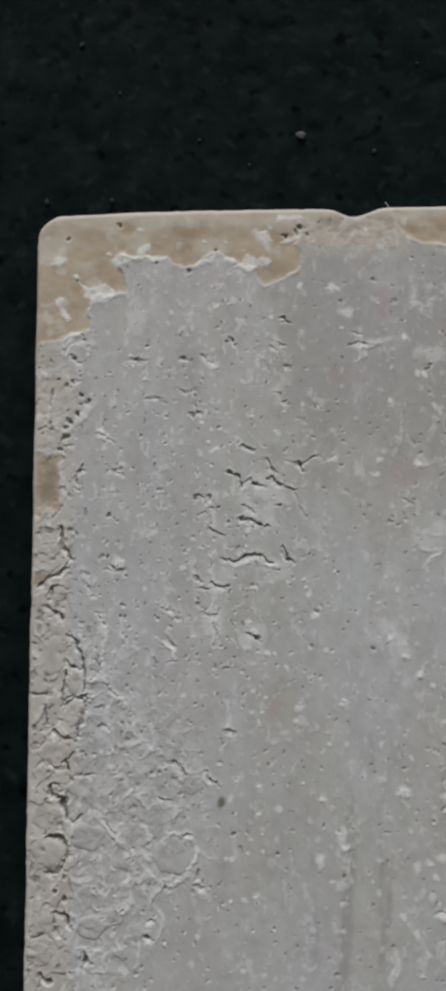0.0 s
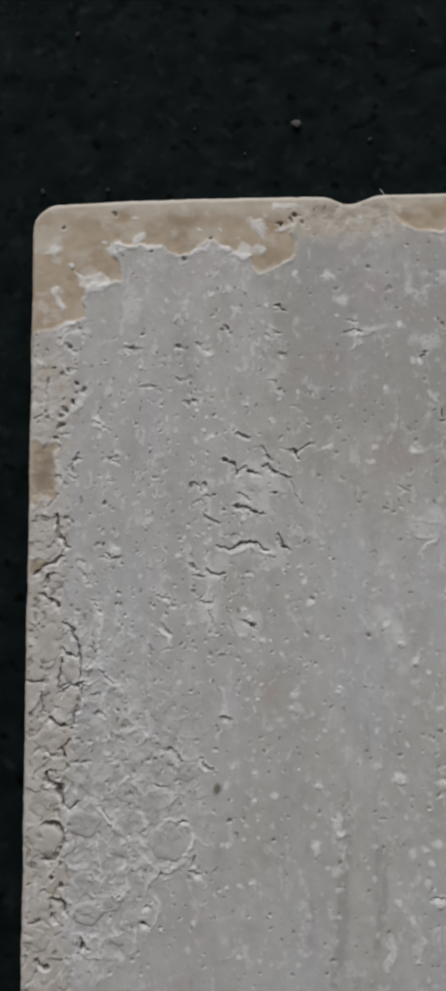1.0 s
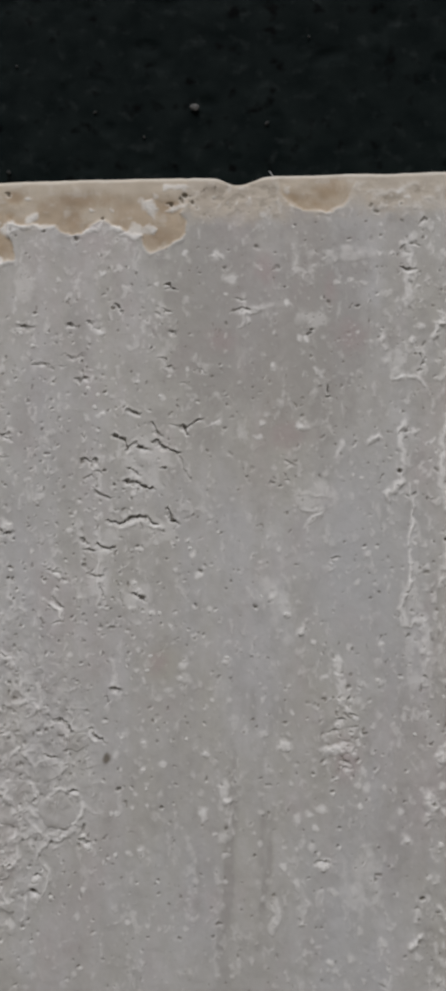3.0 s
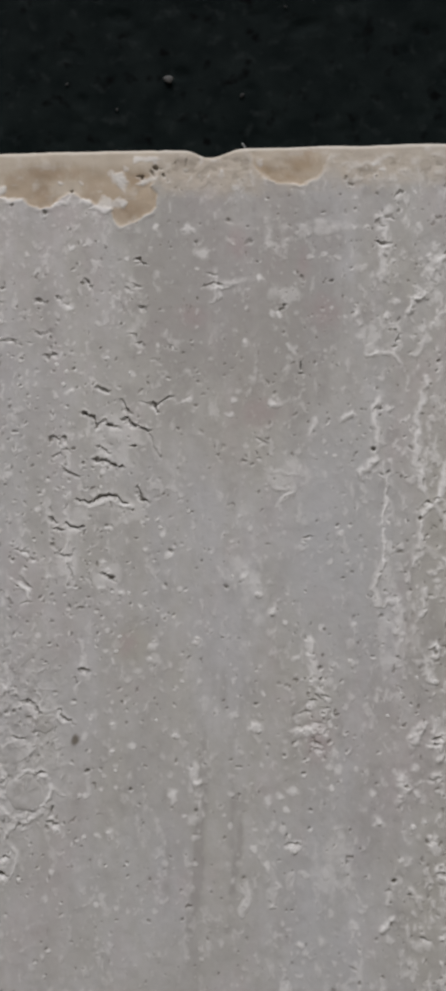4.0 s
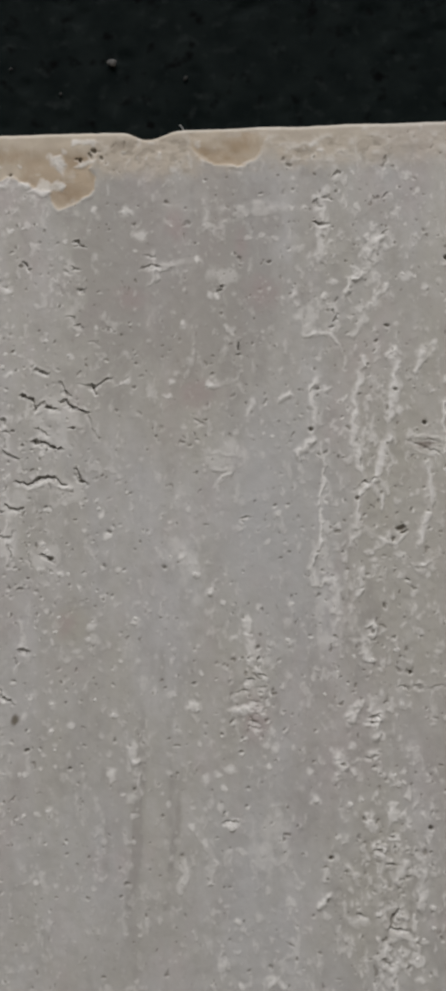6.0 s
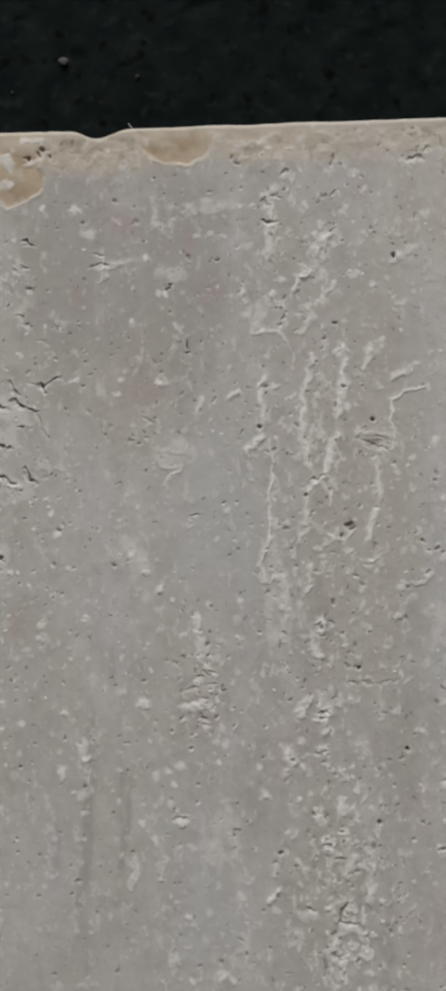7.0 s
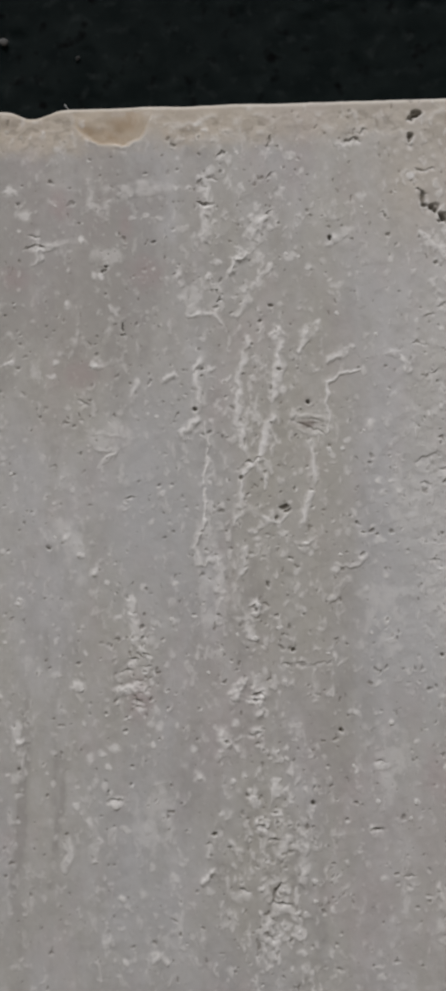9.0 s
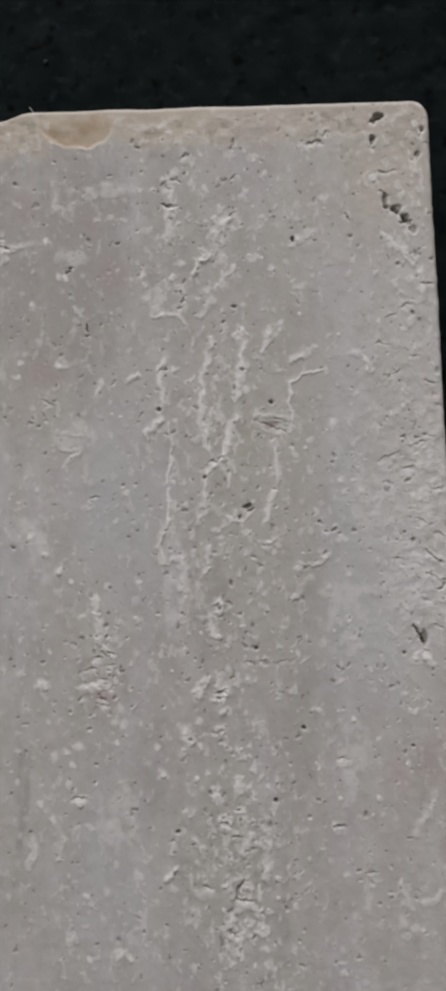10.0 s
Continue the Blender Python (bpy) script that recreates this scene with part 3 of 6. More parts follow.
chip((26.6, 7.8), (27.9, 7), (28.3, 6.1), (29, 6.3), (29.6, 6.9), (30.4, 6.5), (31.3, 7), (30.8, 7.5), (29.6, 7.5), (29.1, 8.4), (28.1, 8.1))
chip((21.8, 7.4), (22, 6.8), (23.3, 6.6), (23.8, 5.8), (23.9, 6.5), (23.7, 7.1), (22.4, 7.4))
chip((25.1, 6.9), (26.2, 6.5), (26.7, 6.9), (26.2, 7.3))
chip((33, 4.3), (33.8, 3.8), (35.5, 3.5), (35.1, 4), (33.6, 4.6))
chip((32.6, 1.5), (32.9, 0.8), (34.7, 0.7), (35.8, 1.1), (35.5, 1.7), (33.9, 1.4))
chip((13.8, 5.3), (14.3, 4.6), (15.2, 4.4), (15.3, 5), (14.5, 5.8))
chip((10.3, 6.6), (10.9, 5.8), (12, 5.3), (12.6, 6), (13.8, 6), (13.5, 6.7), (12.1, 6.8), (11.2, 7.5))
chip((2.1, 6.7), (3.5, 5.5), (3.6, 6.9), (3, 7.2))
chip((6.1, 9.4), (7, 10.3), (8.2, 10.3), (9, 9.7), (10.4, 10.7), (10.4, 11.6), (9, 12.2), (7.7, 12.2), (6.8, 11.2))
chip((2.7, 11.8), (3.7, 11.6), (3.9, 12.8), (4.6, 14.2), (4.1, 14.8), (3.4, 13.4))
chip((14.7, 6.2), (15.8, 5.8), (17.5, 6.1), (17.5, 6.6), (15.6, 6.7))
cast(8.0, 12.0, (57, 53), -1.0)
cast(5.0, 20.0, (88.5, 66), -1.0)
cast(5.0, 8.0, (87, 22), -0.5)
cast(5.0, 10.0, (52, 97), -0.7)
cast(7.0, 8.0, (30, 95), -0.4)
cast(9.0, 18.0, (14, 42), -0.3)
cast(7.0, 26.0, (76, 50), 1.0)
cast(6.0, 8.0, (73, 17), 0.6)
cast(4.0, 10.0, (70, 98), 0.8)
cast(5.0, 8.0, (45, 36), 0.6)
cast(2.2, 2.0, (31, 65), 1.2)
stain(1.9, 0.7, (77.6, 42.9))
stain(1.4, 0.5, (77.6, 43))
stain(1.4, 1.9, (31.2, 64.7))
stain(1.9, 3.8, (54.9, 76.8))
stain(1.7, 3.8, (91.5, 88.3))
stain(2.5, 5.1, (96.4, 87.3))
stain(1.0, 3.8, (97.5, 97.9))
stain(3.4, 2.1, (48.3, 35.6))
stain(2.9, 2.5, (57.1, 22.2))
stain(2.5, 2.0, (40, 22.4))
stain(1.7, 2.4, (46, 12.9))
stain(1.1, 2.4, (54.7, 15.9))
stain(2.2, 3.4, (92.7, 88.7))
stain(3.4, 1.4, (96.9, 84.9))
pit(0.5, 1.0, (93.9, 13.4), 0.85)
pit(0.45, 0.45, (94, 14.3), 0.8)
pit(0.7, 0.55, (95.5, 14.6), 0.5)
pit(0.6, 0.65, (96.5, 16), 0.7)
pit(0.75, 0.5, (93.4, 1.9), 0.85)
pit(0.45, 0.75, (92.6, 5), 0.45)
pit(0.6, 0.55, (98.6, 7.2), 0.42)
pit(0.4, 0.55, (99.2, 3.8), 0.4)
pit(0.5, 0.6, (97.5, 17.5), 0.4)
pit(0.35, 0.7, (97.6, 20.9), 0.35)
pit(0.35, 0.5, (99.7, 36.6), 0.35)
pit(0.45, 0.95, (96.2, 71.3), 0.7)
pit(0.3, 0.35, (81.4, 18.3), 0.75)
pit(0.5, 0.6, (3.9, 92.2), 0.6)
pit(0.35, 0.7, (5.2, 91), 0.6)
pit(0.5, 0.6, (4.7, 76.5), 0.65)
pit(0.35, 0.7, (4.9, 78.2), 0.55)
pit(0.3, 0.35, (3.5, 87.4), 0.6)
pit(0.3, 0.45, (4.7, 88.4), 0.6)
pit(0.6, 0.4, (2.8, 98.1), 0.65)
pit(0.25, 0.8, (7.3, 95.5), 0.55)
pit(0.35, 0.5, (4.1, 53.7), 0.55)
pit(0.35, 0.7, (2.7, 50.5), 0.65)
pit(0.4, 0.4, (5.7, 59.9), 0.65)
pit(0.3, 0.7, (1.2, 55.3), 0.4)
pit(0.4, 0.28, (25.9, 35.1), 0.7)
pit(0.5, 0.22, (29, 36.7), 0.7)
pit(0.45, 0.3, (27.3, 41.1), 0.65)
pit(0.5, 0.22, (29.6, 42), 0.7)
pit(0.22, 0.6, (35, 34.3), 0.65)
pit(0.35, 0.22, (32.2, 39.5), 0.6)
pit(0.45, 0.28, (29, 56.4), 0.75)
pit(0.4, 0.2, (33.2, 46.5), 0.6)
pit(0.3, 0.18, (24.3, 39.7), 0.5)
pit(0.35, 0.2, (25.4, 49.8), 0.55)
pit(0.45, 0.18, (25.3, 67.8), 0.5)
smudge(0.6, 0.85, (24.4, 76.7), 0.9)
smudge(1.7, 3.9, (2.2, 36.4), 0.35)
smudge(1.4, 0.8, (1.6, 48.9), 0.35)
streak(1.18, 0.60, (40.2, 75.1), (40.4, 81.2), (39.9, 88), (39.1, 98.9))
streak(0.84, 0.50, (43.9, 77.4), (44.1, 82.7), (43.6, 90.2))
streak(1.01, 0.40, (35.9, 89.5), (35.5, 98.9))
streak(0.76, 0.60, (45.1, 83.9), (44.8, 89.3), (43.9, 94.7), (43.1, 100))
streak(1.01, 0.50, (39.7, 86.1), (39.4, 92.3), (38.7, 99.9))
streak(0.76, 0.50, (43.3, 67.3), (42.9, 75.3))
streak(1.18, 0.40, (54.3, 62.9), (54.2, 70.8))
streak(1.18, 0.50, (71, 92.1), (71.1, 99), (70.7, 105.1))
streak(0.84, 0.60, (68, 92), (67.7, 96.6))
streak(1.35, 0.40, (74.1, 93.8), (73.8, 105.2))
streak(1.69, 0.35, (69.9, 61.4), (70.4, 67.8))
streak(1.69, 0.35, (20.6, 17.7), (21.4, 26.2), (20.6, 31.2))
streak(1.52, 0.40, (54.5, 19.6), (54.6, 28))
streak(1.01, 0.40, (52.3, 69.8), (51.8, 78.9))
streak(1.01, 0.40, (57.8, 73.7), (57.7, 78.5))
streak(10.97, 0.50, (36, 4.4), (37.5, 17.3), (39.7, 30.9))
streak(6.75, 0.50, (55.3, 6.8), (54.5, 17.9), (53.7, 31.3))
streak(5.06, 0.30, (35.7, 12.8), (35.3, 31.4))
streak(4.22, 0.35, (58.8, 0.8), (66.2, 6.3))
streak(0.68, 0.20, (39.9, 90.5), (39.8, 97.3))
streak(1.18, 0.25, (44.5, 82.8), (44.1, 97.3))
bloom(3.8, 1.9, (52, 43.8))
bloom(5.9, 1.1, (56.8, 11.1))
bloom(2.5, 7.6, (46.5, 55.8))
bloom(2.5, 6.8, (56.3, 93.2))
bloom(1.5, 9.3, (64.2, 62.8))
bloom(3.4, 5.9, (90.3, 54))
bloom(3.0, 5.1, (86.4, 86.1))
bloom(1.5, 3.0, (13.5, 14.1))
bloom(1.9, 1.9, (84, 18))
bloom(2.1, 2.5, (52.6, 43.3))
bloom(2.5, 1.7, (52, 19.9))
bloom(3.8, 0.6, (26.6, 6.8))
bloom(1.9, 0.8, (8, 10.6))
bloom(0.8, 1.0, (30.8, 3.6))
bloom(2.2, 0.6, (15.2, 6.4))
bloom(1.9, 0.6, (5.9, 16.6))
bloom(1.0, 1.5, (3.8, 13.1))
bloom(4.2, 3.8, (29.9, 38.7))
bloom(5.1, 1.9, (28.6, 48))
bloom(1.7, 4.6, (23.3, 52.4))
bloom(1.9, 2.2, (28.5, 56.4))
bloom(1.2, 2.5, (32.2, 24.6))
bloom(3.4, 1.4, (57.3, 10.8))
bloom(1.7, 1.0, (54.8, 11.4))
bloom(4.2, 1.1, (57.5, 10.9))
bloom(1.7, 2.0, (63, 25.9))
dabs(0.34, (9.8, 5.6), (14.1, 2.4), (22.6, 4), (22.8, 4.1), (25.3, 4.1), (31.3, 2.2), (39.2, 2.5), (42.5, 3.5), (44.2, 3), (3.5, 11.8), (5.4, 8.6), (5.5, 8.6), (16.4, 16.8), (18.1, 14.1))
dabs(0.34, (21.9, 10), (24, 13), (25.7, 12.6), (27.8, 12.2), (31.5, 14.5), (40.6, 16.3), (45.6, 13), (55.9, 14.9), (69.5, 6.4), (70, 15.4), (7.2, 19.2), (11.4, 27.7), (12.7, 19.3), (12.7, 20.8))
dabs(0.34, (14.8, 22.7), (22.6, 26.2), (33, 27.2), (35.4, 26.4), (37.5, 26.8), (47, 21.5), (58.1, 21.8), (16.4, 30.3), (17.2, 31.1), (38.6, 33.9), (44.9, 34), (56.7, 41), (58, 41.4), (66.7, 36.9))
dabs(0.34, (72.8, 38.6), (14.8, 50), (19.7, 47.6), (20.5, 45.1), (23.3, 46), (33, 49.3), (33.4, 52.9), (39, 52.9), (44.6, 52.2), (53.5, 53.2), (74.7, 53), (75.6, 49.4), (79.7, 49.1), (7.5, 54.7))
dabs(0.34, (12.4, 56.3), (28.4, 65.9), (47.6, 58.9), (48.9, 54.2), (51, 62.5), (51.7, 58.8), (57.1, 54.9), (80.2, 55.6), (26.3, 74), (29.1, 72.1), (29.1, 67), (37.8, 69.4), (39.8, 69.8), (44.2, 67.5))
dabs(0.34, (44.5, 69.8), (47.7, 67.9), (48, 71.3), (63, 71.1), (78.8, 77.5), (80.6, 73.7), (84.7, 70.1), (24.9, 83.3), (27.6, 82.7), (29.4, 82.7), (37.9, 86.3), (42.9, 86.1), (43.6, 87.6), (43.7, 83.5))
dabs(0.34, (46.7, 87.9), (53.6, 79.5), (56.3, 83.1), (59.5, 80.9), (64.3, 81.4), (84.7, 80.1), (25.3, 96.9), (32.6, 96.3), (34.2, 97.6), (39.3, 92), (82.2, 91.1), (78.4, 104.1))
dabs(0.51, (30.6, 4.5), (45.8, 5.2), (49.3, 1.8), (65.4, 3.2), (3.4, 12.2), (4.2, 14), (18.1, 13.9), (19.3, 16.5), (19.8, 16), (21, 15.9), (23.9, 13), (26.4, 12.2), (35.2, 10.4), (39, 10.8))
dabs(0.51, (39.9, 10.8), (48.8, 17.7), (55.4, 14.9), (55.5, 11.9), (57.5, 14.6), (59.3, 15.1), (61.3, 11.1), (63.1, 11.2), (65.5, 13.7), (71.2, 15), (76.6, 7.5), (78.2, 9.3), (79.2, 14), (83.7, 6))
dabs(0.51, (88.4, 15.7), (92.5, 10.2), (5.7, 21.3), (12.1, 20.7), (25.5, 27.5), (28.4, 27.8), (46.9, 26.1), (47, 26.4), (50.3, 22.4), (51.2, 22.8), (51.2, 22.6), (52.6, 26.6), (53, 27.5), (53, 27.1))
dabs(0.51, (57.1, 27.7), (59.9, 23.1), (61.3, 22.8), (61.4, 22.8), (65.2, 22.9), (65.5, 23.1), (66.5, 21.2), (74.5, 27), (78.4, 22.1), (79.3, 29.7), (81.2, 23.9), (83.7, 23.5), (88.7, 23.3), (88.8, 25.6))
dabs(0.51, (89.4, 21.3), (91.1, 29.5), (92.3, 29.9), (98.1, 23.3), (100, 27.6), (6.1, 36.8), (9.4, 31.9), (9.8, 30.6), (11.5, 35), (11.9, 34.1), (23.8, 32.3), (24.3, 32.2), (32.1, 30.1), (39.4, 33.6))
dabs(0.51, (44.6, 35.6), (44.9, 35.7), (45.2, 33.8), (49.9, 34.4), (50.3, 34.7), (63.9, 34.6), (67.4, 37.1), (67.4, 37.1), (69.1, 37.7), (74.5, 38.3), (79.1, 35.9), (85.2, 36.1), (88.1, 40.7), (90.4, 35.8))
dabs(0.51, (90.5, 41.6), (93, 32.9), (95.1, 41), (95.6, 30.9), (96.3, 34.7), (98.9, 31.8), (15.4, 43.1), (15.6, 43.1), (17.6, 52.8), (23.3, 46), (23.7, 45.7), (28.2, 42.8), (29, 50.1), (31, 49.3))
dabs(0.51, (35, 48.9), (35.8, 50.8), (36.5, 53.7), (39.1, 44.7), (43.4, 51.4), (47, 50.6), (58.5, 51.3), (64.6, 49.9), (66.1, 53.2), (80.6, 47.1), (82.5, 49.6), (82.7, 45.1), (86.9, 52.2), (88, 50.7))
dabs(0.51, (93.4, 42.1), (95.7, 46), (95.7, 53.4), (13.6, 57.9), (18, 59.5), (19.6, 63.5), (20.9, 56.2), (27.7, 57.6), (28.1, 54.5), (28.4, 63.1), (28.5, 55.6), (30.1, 58.3), (32.8, 60), (35.6, 61.6))
dabs(0.51, (37.7, 58.1), (39.9, 64.8), (43.5, 61.8), (46.4, 56.6), (47.8, 58.9), (48, 58.9), (49.8, 61.2), (49.9, 61.3), (55.7, 63.2), (59.7, 63), (64.2, 60), (65.7, 64.8), (70.4, 57.4), (73.3, 55.8))
dabs(0.51, (73.7, 65.9), (77.2, 59.6), (80.3, 61.7), (81, 56.9), (83.1, 54.5), (85.4, 56.6), (86.7, 62.7), (91.2, 54.1), (92.7, 56.6), (94, 62.4), (10.2, 70.6), (15.6, 67.4), (15.6, 68), (16, 67.8))
dabs(0.51, (29.1, 74.8), (31.4, 77.4), (32.3, 68.2), (33.9, 66.7), (36.9, 76.3), (40, 69.7), (42, 73.6), (44.3, 74), (44.8, 74), (52.1, 67.2), (52.3, 67), (52.5, 74.8), (52.9, 76.4), (54, 73.2))
dabs(0.51, (54.2, 70.1), (55, 71.3), (55.7, 76.4), (55.7, 73.8), (56.2, 72.3), (56.5, 75.3), (59.4, 67.7), (64.8, 68), (65.4, 72), (67.6, 67.7), (68.1, 75.6), (69, 69.8), (70.9, 74.4), (73.2, 75.5))
dabs(0.51, (73.3, 75.8), (76.1, 66.8), (79.8, 72.8), (85.3, 76.2), (86.5, 68.3), (87.1, 71), (89.3, 75.1), (98.7, 68.2), (11.3, 82), (25.4, 88.6), (25.8, 83.5), (27.2, 88.4), (28, 81.1), (29, 78.2))
dabs(0.51, (40.2, 86.1), (47.7, 80), (49.9, 83.8), (50.2, 87.9), (50.6, 85.7), (55, 78.4), (56.3, 80.4), (61.4, 83.7), (62.2, 87.3), (62.5, 87.6), (66.4, 88), (67, 84.4), (67, 80.8), (67.7, 87.4))
dabs(0.51, (68.4, 89.3), (69.8, 82.4), (69.9, 82.1), (70.7, 79.7), (71.9, 89.1), (73, 84), (73.3, 85.4), (77.2, 78.3), (81.4, 79.6), (82, 87), (82.3, 80), (86.6, 81.4), (89.7, 83.9), (93.2, 87.2))
dabs(0.51, (93.2, 78.4), (94.8, 80.5), (20.3, 95.8), (21.4, 92.8), (26.9, 96.7), (29.2, 97.2), (30.7, 97.6), (35.4, 91.7), (43.8, 94.2), (45.3, 96.8), (46.6, 90.2), (48.1, 92.2), (48.7, 97.1), (52.1, 101.9))
dabs(0.51, (52.8, 93.5), (55.2, 93.2), (55.8, 98.2), (63.4, 96.4), (63.6, 99.2), (64.7, 91.9), (66, 100), (66, 98.1), (68.5, 97), (69.3, 94.4), (72.6, 101.8), (73.2, 93.5), (73.3, 93.7), (74.3, 96.6))
dabs(0.51, (74.4, 94.3), (74.9, 93), (75.2, 96.1), (76.2, 100.6), (80.2, 98.5), (81.9, 97.1), (83.6, 94.4), (84.8, 100.6), (89.4, 91.3), (91.7, 101.6), (52.3, 109.7), (57.4, 109.7), (61.8, 107.1), (69.6, 108.1))
dabs(0.51, (69.9, 110.8), (70.1, 105.1), (74, 104.5), (74.2, 109.3), (74.8, 104.8), (77.3, 103), (83.9, 111.2), (94.1, 107.8))
dabs(0.76, (14.9, 4.8), (30, 3.6), (64.6, 2.3), (3.3, 6.3), (39.5, 10.7), (41.4, 14.3), (59.3, 11.2), (64.8, 11.2), (64.9, 17.8), (66.1, 8.9), (72.4, 16.8), (74.1, 15.6), (84, 17.6), (85.5, 13))
dabs(0.76, (9, 29.4), (9, 29.7), (23.8, 21.1), (61.8, 25.7), (62.8, 27.2), (63.7, 27.9), (70.4, 26.4), (76, 20.9), (76.4, 20.5), (82, 24.7), (82.3, 18.4), (82.5, 18.7), (95.4, 19), (96.2, 19.8))
dabs(0.76, (96.8, 24.1), (98.4, 25.9), (9.3, 30.2), (9.8, 30.7), (65.1, 35.5), (65.2, 35.6), (65.2, 35.5), (77.6, 30.9), (11.1, 46.7), (11.3, 46.8), (85.7, 43.2), (86.5, 50.6), (88.8, 51.9), (96.8, 48.9))
dabs(0.76, (98.1, 47.7), (98.7, 52.7), (21.1, 56.2), (34.3, 65.1), (39.8, 64.6), (39.9, 64.7), (46, 56.5), (49.5, 61.1), (75.5, 61.9), (84.2, 57.4), (86.2, 57.9), (97.4, 60.9), (97.7, 55.1), (98.1, 63.3))
dabs(0.76, (25.5, 76.3), (46.7, 75.5), (46.9, 75.5), (47.1, 75.4), (54.7, 75.6), (66.8, 77.6), (69.4, 70), (69.5, 70.1), (69.9, 66.3), (70.1, 66.2), (70.5, 76.5), (70.5, 77.3), (83.1, 71.4), (93.8, 67.2))
dabs(0.76, (95.1, 74.1), (96, 73.3), (96.7, 74), (96.7, 73.8), (22, 87.5), (28.5, 88.1), (36.4, 83.8), (36.6, 84.1), (39, 86.5), (39.4, 88.7), (48.4, 84.6), (51.5, 83.5), (57.3, 80.8), (62.1, 87.3))
dabs(0.76, (65, 84.2), (65.8, 83), (69.6, 78), (85.1, 86.7), (15.2, 93.6), (15.4, 91.4), (45.7, 95), (51.7, 90.2), (51.9, 90.2), (54.5, 101.6), (58.5, 99.8), (66.9, 96.6), (67.5, 102), (68.5, 90))
dabs(0.76, (68.7, 90.5), (69.4, 93.2), (69.5, 101.3), (71.8, 93.3), (72.2, 92.9), (72.4, 96.4), (72.9, 95.3), (75.2, 95), (55.9, 108.9), (66.3, 102.3), (70.3, 109.3), (71.3, 104), (72.4, 105.9), (84, 112.4))
dabs(0.76, (91.8, 106.6), (93.4, 107.4))
vein(0.27, 0.61, (8.6, 77), (9.5, 79.3), (10.5, 80.5), (11.5, 82))
vein(0.27, 0.61, (12.1, 76), (12.7, 75.1), (13.4, 75.3), (14, 75.9), (14.8, 76.8))
vein(0.27, 0.61, (16.6, 82.4), (16.8, 81), (18, 80.5), (19.2, 80.5), (19.9, 80.8))
vein(0.27, 0.61, (15.6, 85), (16.4, 86.1), (17.6, 86.1), (19.1, 85), (20.3, 84.6), (21.1, 83.1))
vein(0.27, 0.61, (17.6, 87.3), (18.4, 86.5), (19.3, 85.9))
vein(0.27, 0.61, (8.5, 83.5), (9.3, 83.1), (9.7, 84.6), (9.3, 86.2), (9.7, 86.9), (8.9, 87.7))
vein(0.27, 0.61, (5.2, 85.8), (6.2, 86.2), (7, 86.4), (7.7, 86.2))
vein(0.27, 0.61, (12.5, 83.1), (13.6, 82.7), (14.8, 82.9), (15.5, 83.7))
vein(0.27, 0.61, (7.6, 91.8), (7.8, 90.7), (8.9, 90.4), (10, 90.4), (10, 91.2))
vein(0.27, 0.61, (8.2, 92), (9.2, 92.1))
vein(0.27, 0.61, (5.4, 94), (5.8, 92.5), (6.4, 91.4), (7.4, 90.7))
vein(0.27, 0.61, (8.6, 94.8), (9.4, 93.6), (9.7, 92.9))
vein(0.27, 0.61, (12.1, 89.5), (12.7, 88.8), (12.9, 87.7), (12.5, 86.5))
vein(0.27, 0.61, (16.4, 86.5), (16, 87.6), (15.8, 88.8))
vein(0.27, 0.61, (16.8, 89.5), (17.3, 90.6), (16.8, 92.1), (16, 93.2))
vein(0.27, 0.61, (4.9, 82.4), (5.2, 81.2), (5.7, 80.5), (6.9, 78.9), (7.7, 77.8))
vein(0.27, 0.61, (7.6, 61.7), (8.4, 61.7), (8.9, 61.2), (9.4, 61.1), (9.8, 61.7))
vein(0.27, 0.61, (10.8, 63.8), (11.6, 64.2), (12.2, 65))
vein(0.27, 0.61, (6.8, 67.4), (7.6, 66.6), (7.7, 65.8))
vein(0.30, 0.85, (16.4, 56.4), (17.4, 57.2), (18.2, 58), (18.7, 58.8))
vein(0.27, 0.61, (13.1, 69.9), (13.7, 69.4), (14.5, 69.3), (15.3, 69.9))
vein(0.27, 0.61, (14.4, 70.9), (15.6, 70.3))
vein(0.27, 0.61, (16.8, 72.4), (17.6, 72), (18.8, 72.4), (19.4, 73.2), (19.6, 74.4))
vein(0.27, 0.61, (20.4, 73.4), (21, 73), (22, 73), (22.8, 73.6))
vein(0.27, 0.61, (4.4, 65), (5, 64.2), (5.8, 63.7), (6.6, 63.6))
vein(0.27, 0.61, (6.8, 62.5), (7.1, 61.7))
vein(0.27, 0.61, (10, 72.4), (10.8, 73.2), (11.6, 74.3))
vein(0.27, 0.61, (14.4, 79.7), (15.2, 80.9), (15, 82))
vein(0.27, 0.61, (10.8, 89.5), (11.7, 90), (12.3, 89.5))
vein(0.27, 0.61, (13.7, 94), (14.2, 95.1), (13.9, 96.2))
vein(0.27, 0.61, (9.8, 94.7), (9.4, 96.2), (10, 97.3))
vein(0.36, 0.80, (77, 33.4), (77.3, 32), (78, 31.1), (78.9, 30.2))
vein(0.36, 0.80, (68.5, 22.8), (69.1, 21.1), (70.2, 20.4), (71.3, 19.7), (71.1, 18.6), (71.6, 17.6), (72.4, 16.4), (73.5, 15.1))
vein(0.31, 0.50, (69.1, 101.3), (69.8, 101.7), (70.6, 102.8))
vein(0.31, 0.50, (72.2, 101.4), (72.6, 102.1), (72.1, 103.3))
vein(0.31, 0.50, (70.9, 103.6), (72.1, 103.7), (72.9, 104.3), (74, 104.8))
vein(0.31, 0.50, (70.5, 104.4), (70.1, 105.5), (70.4, 106.6))
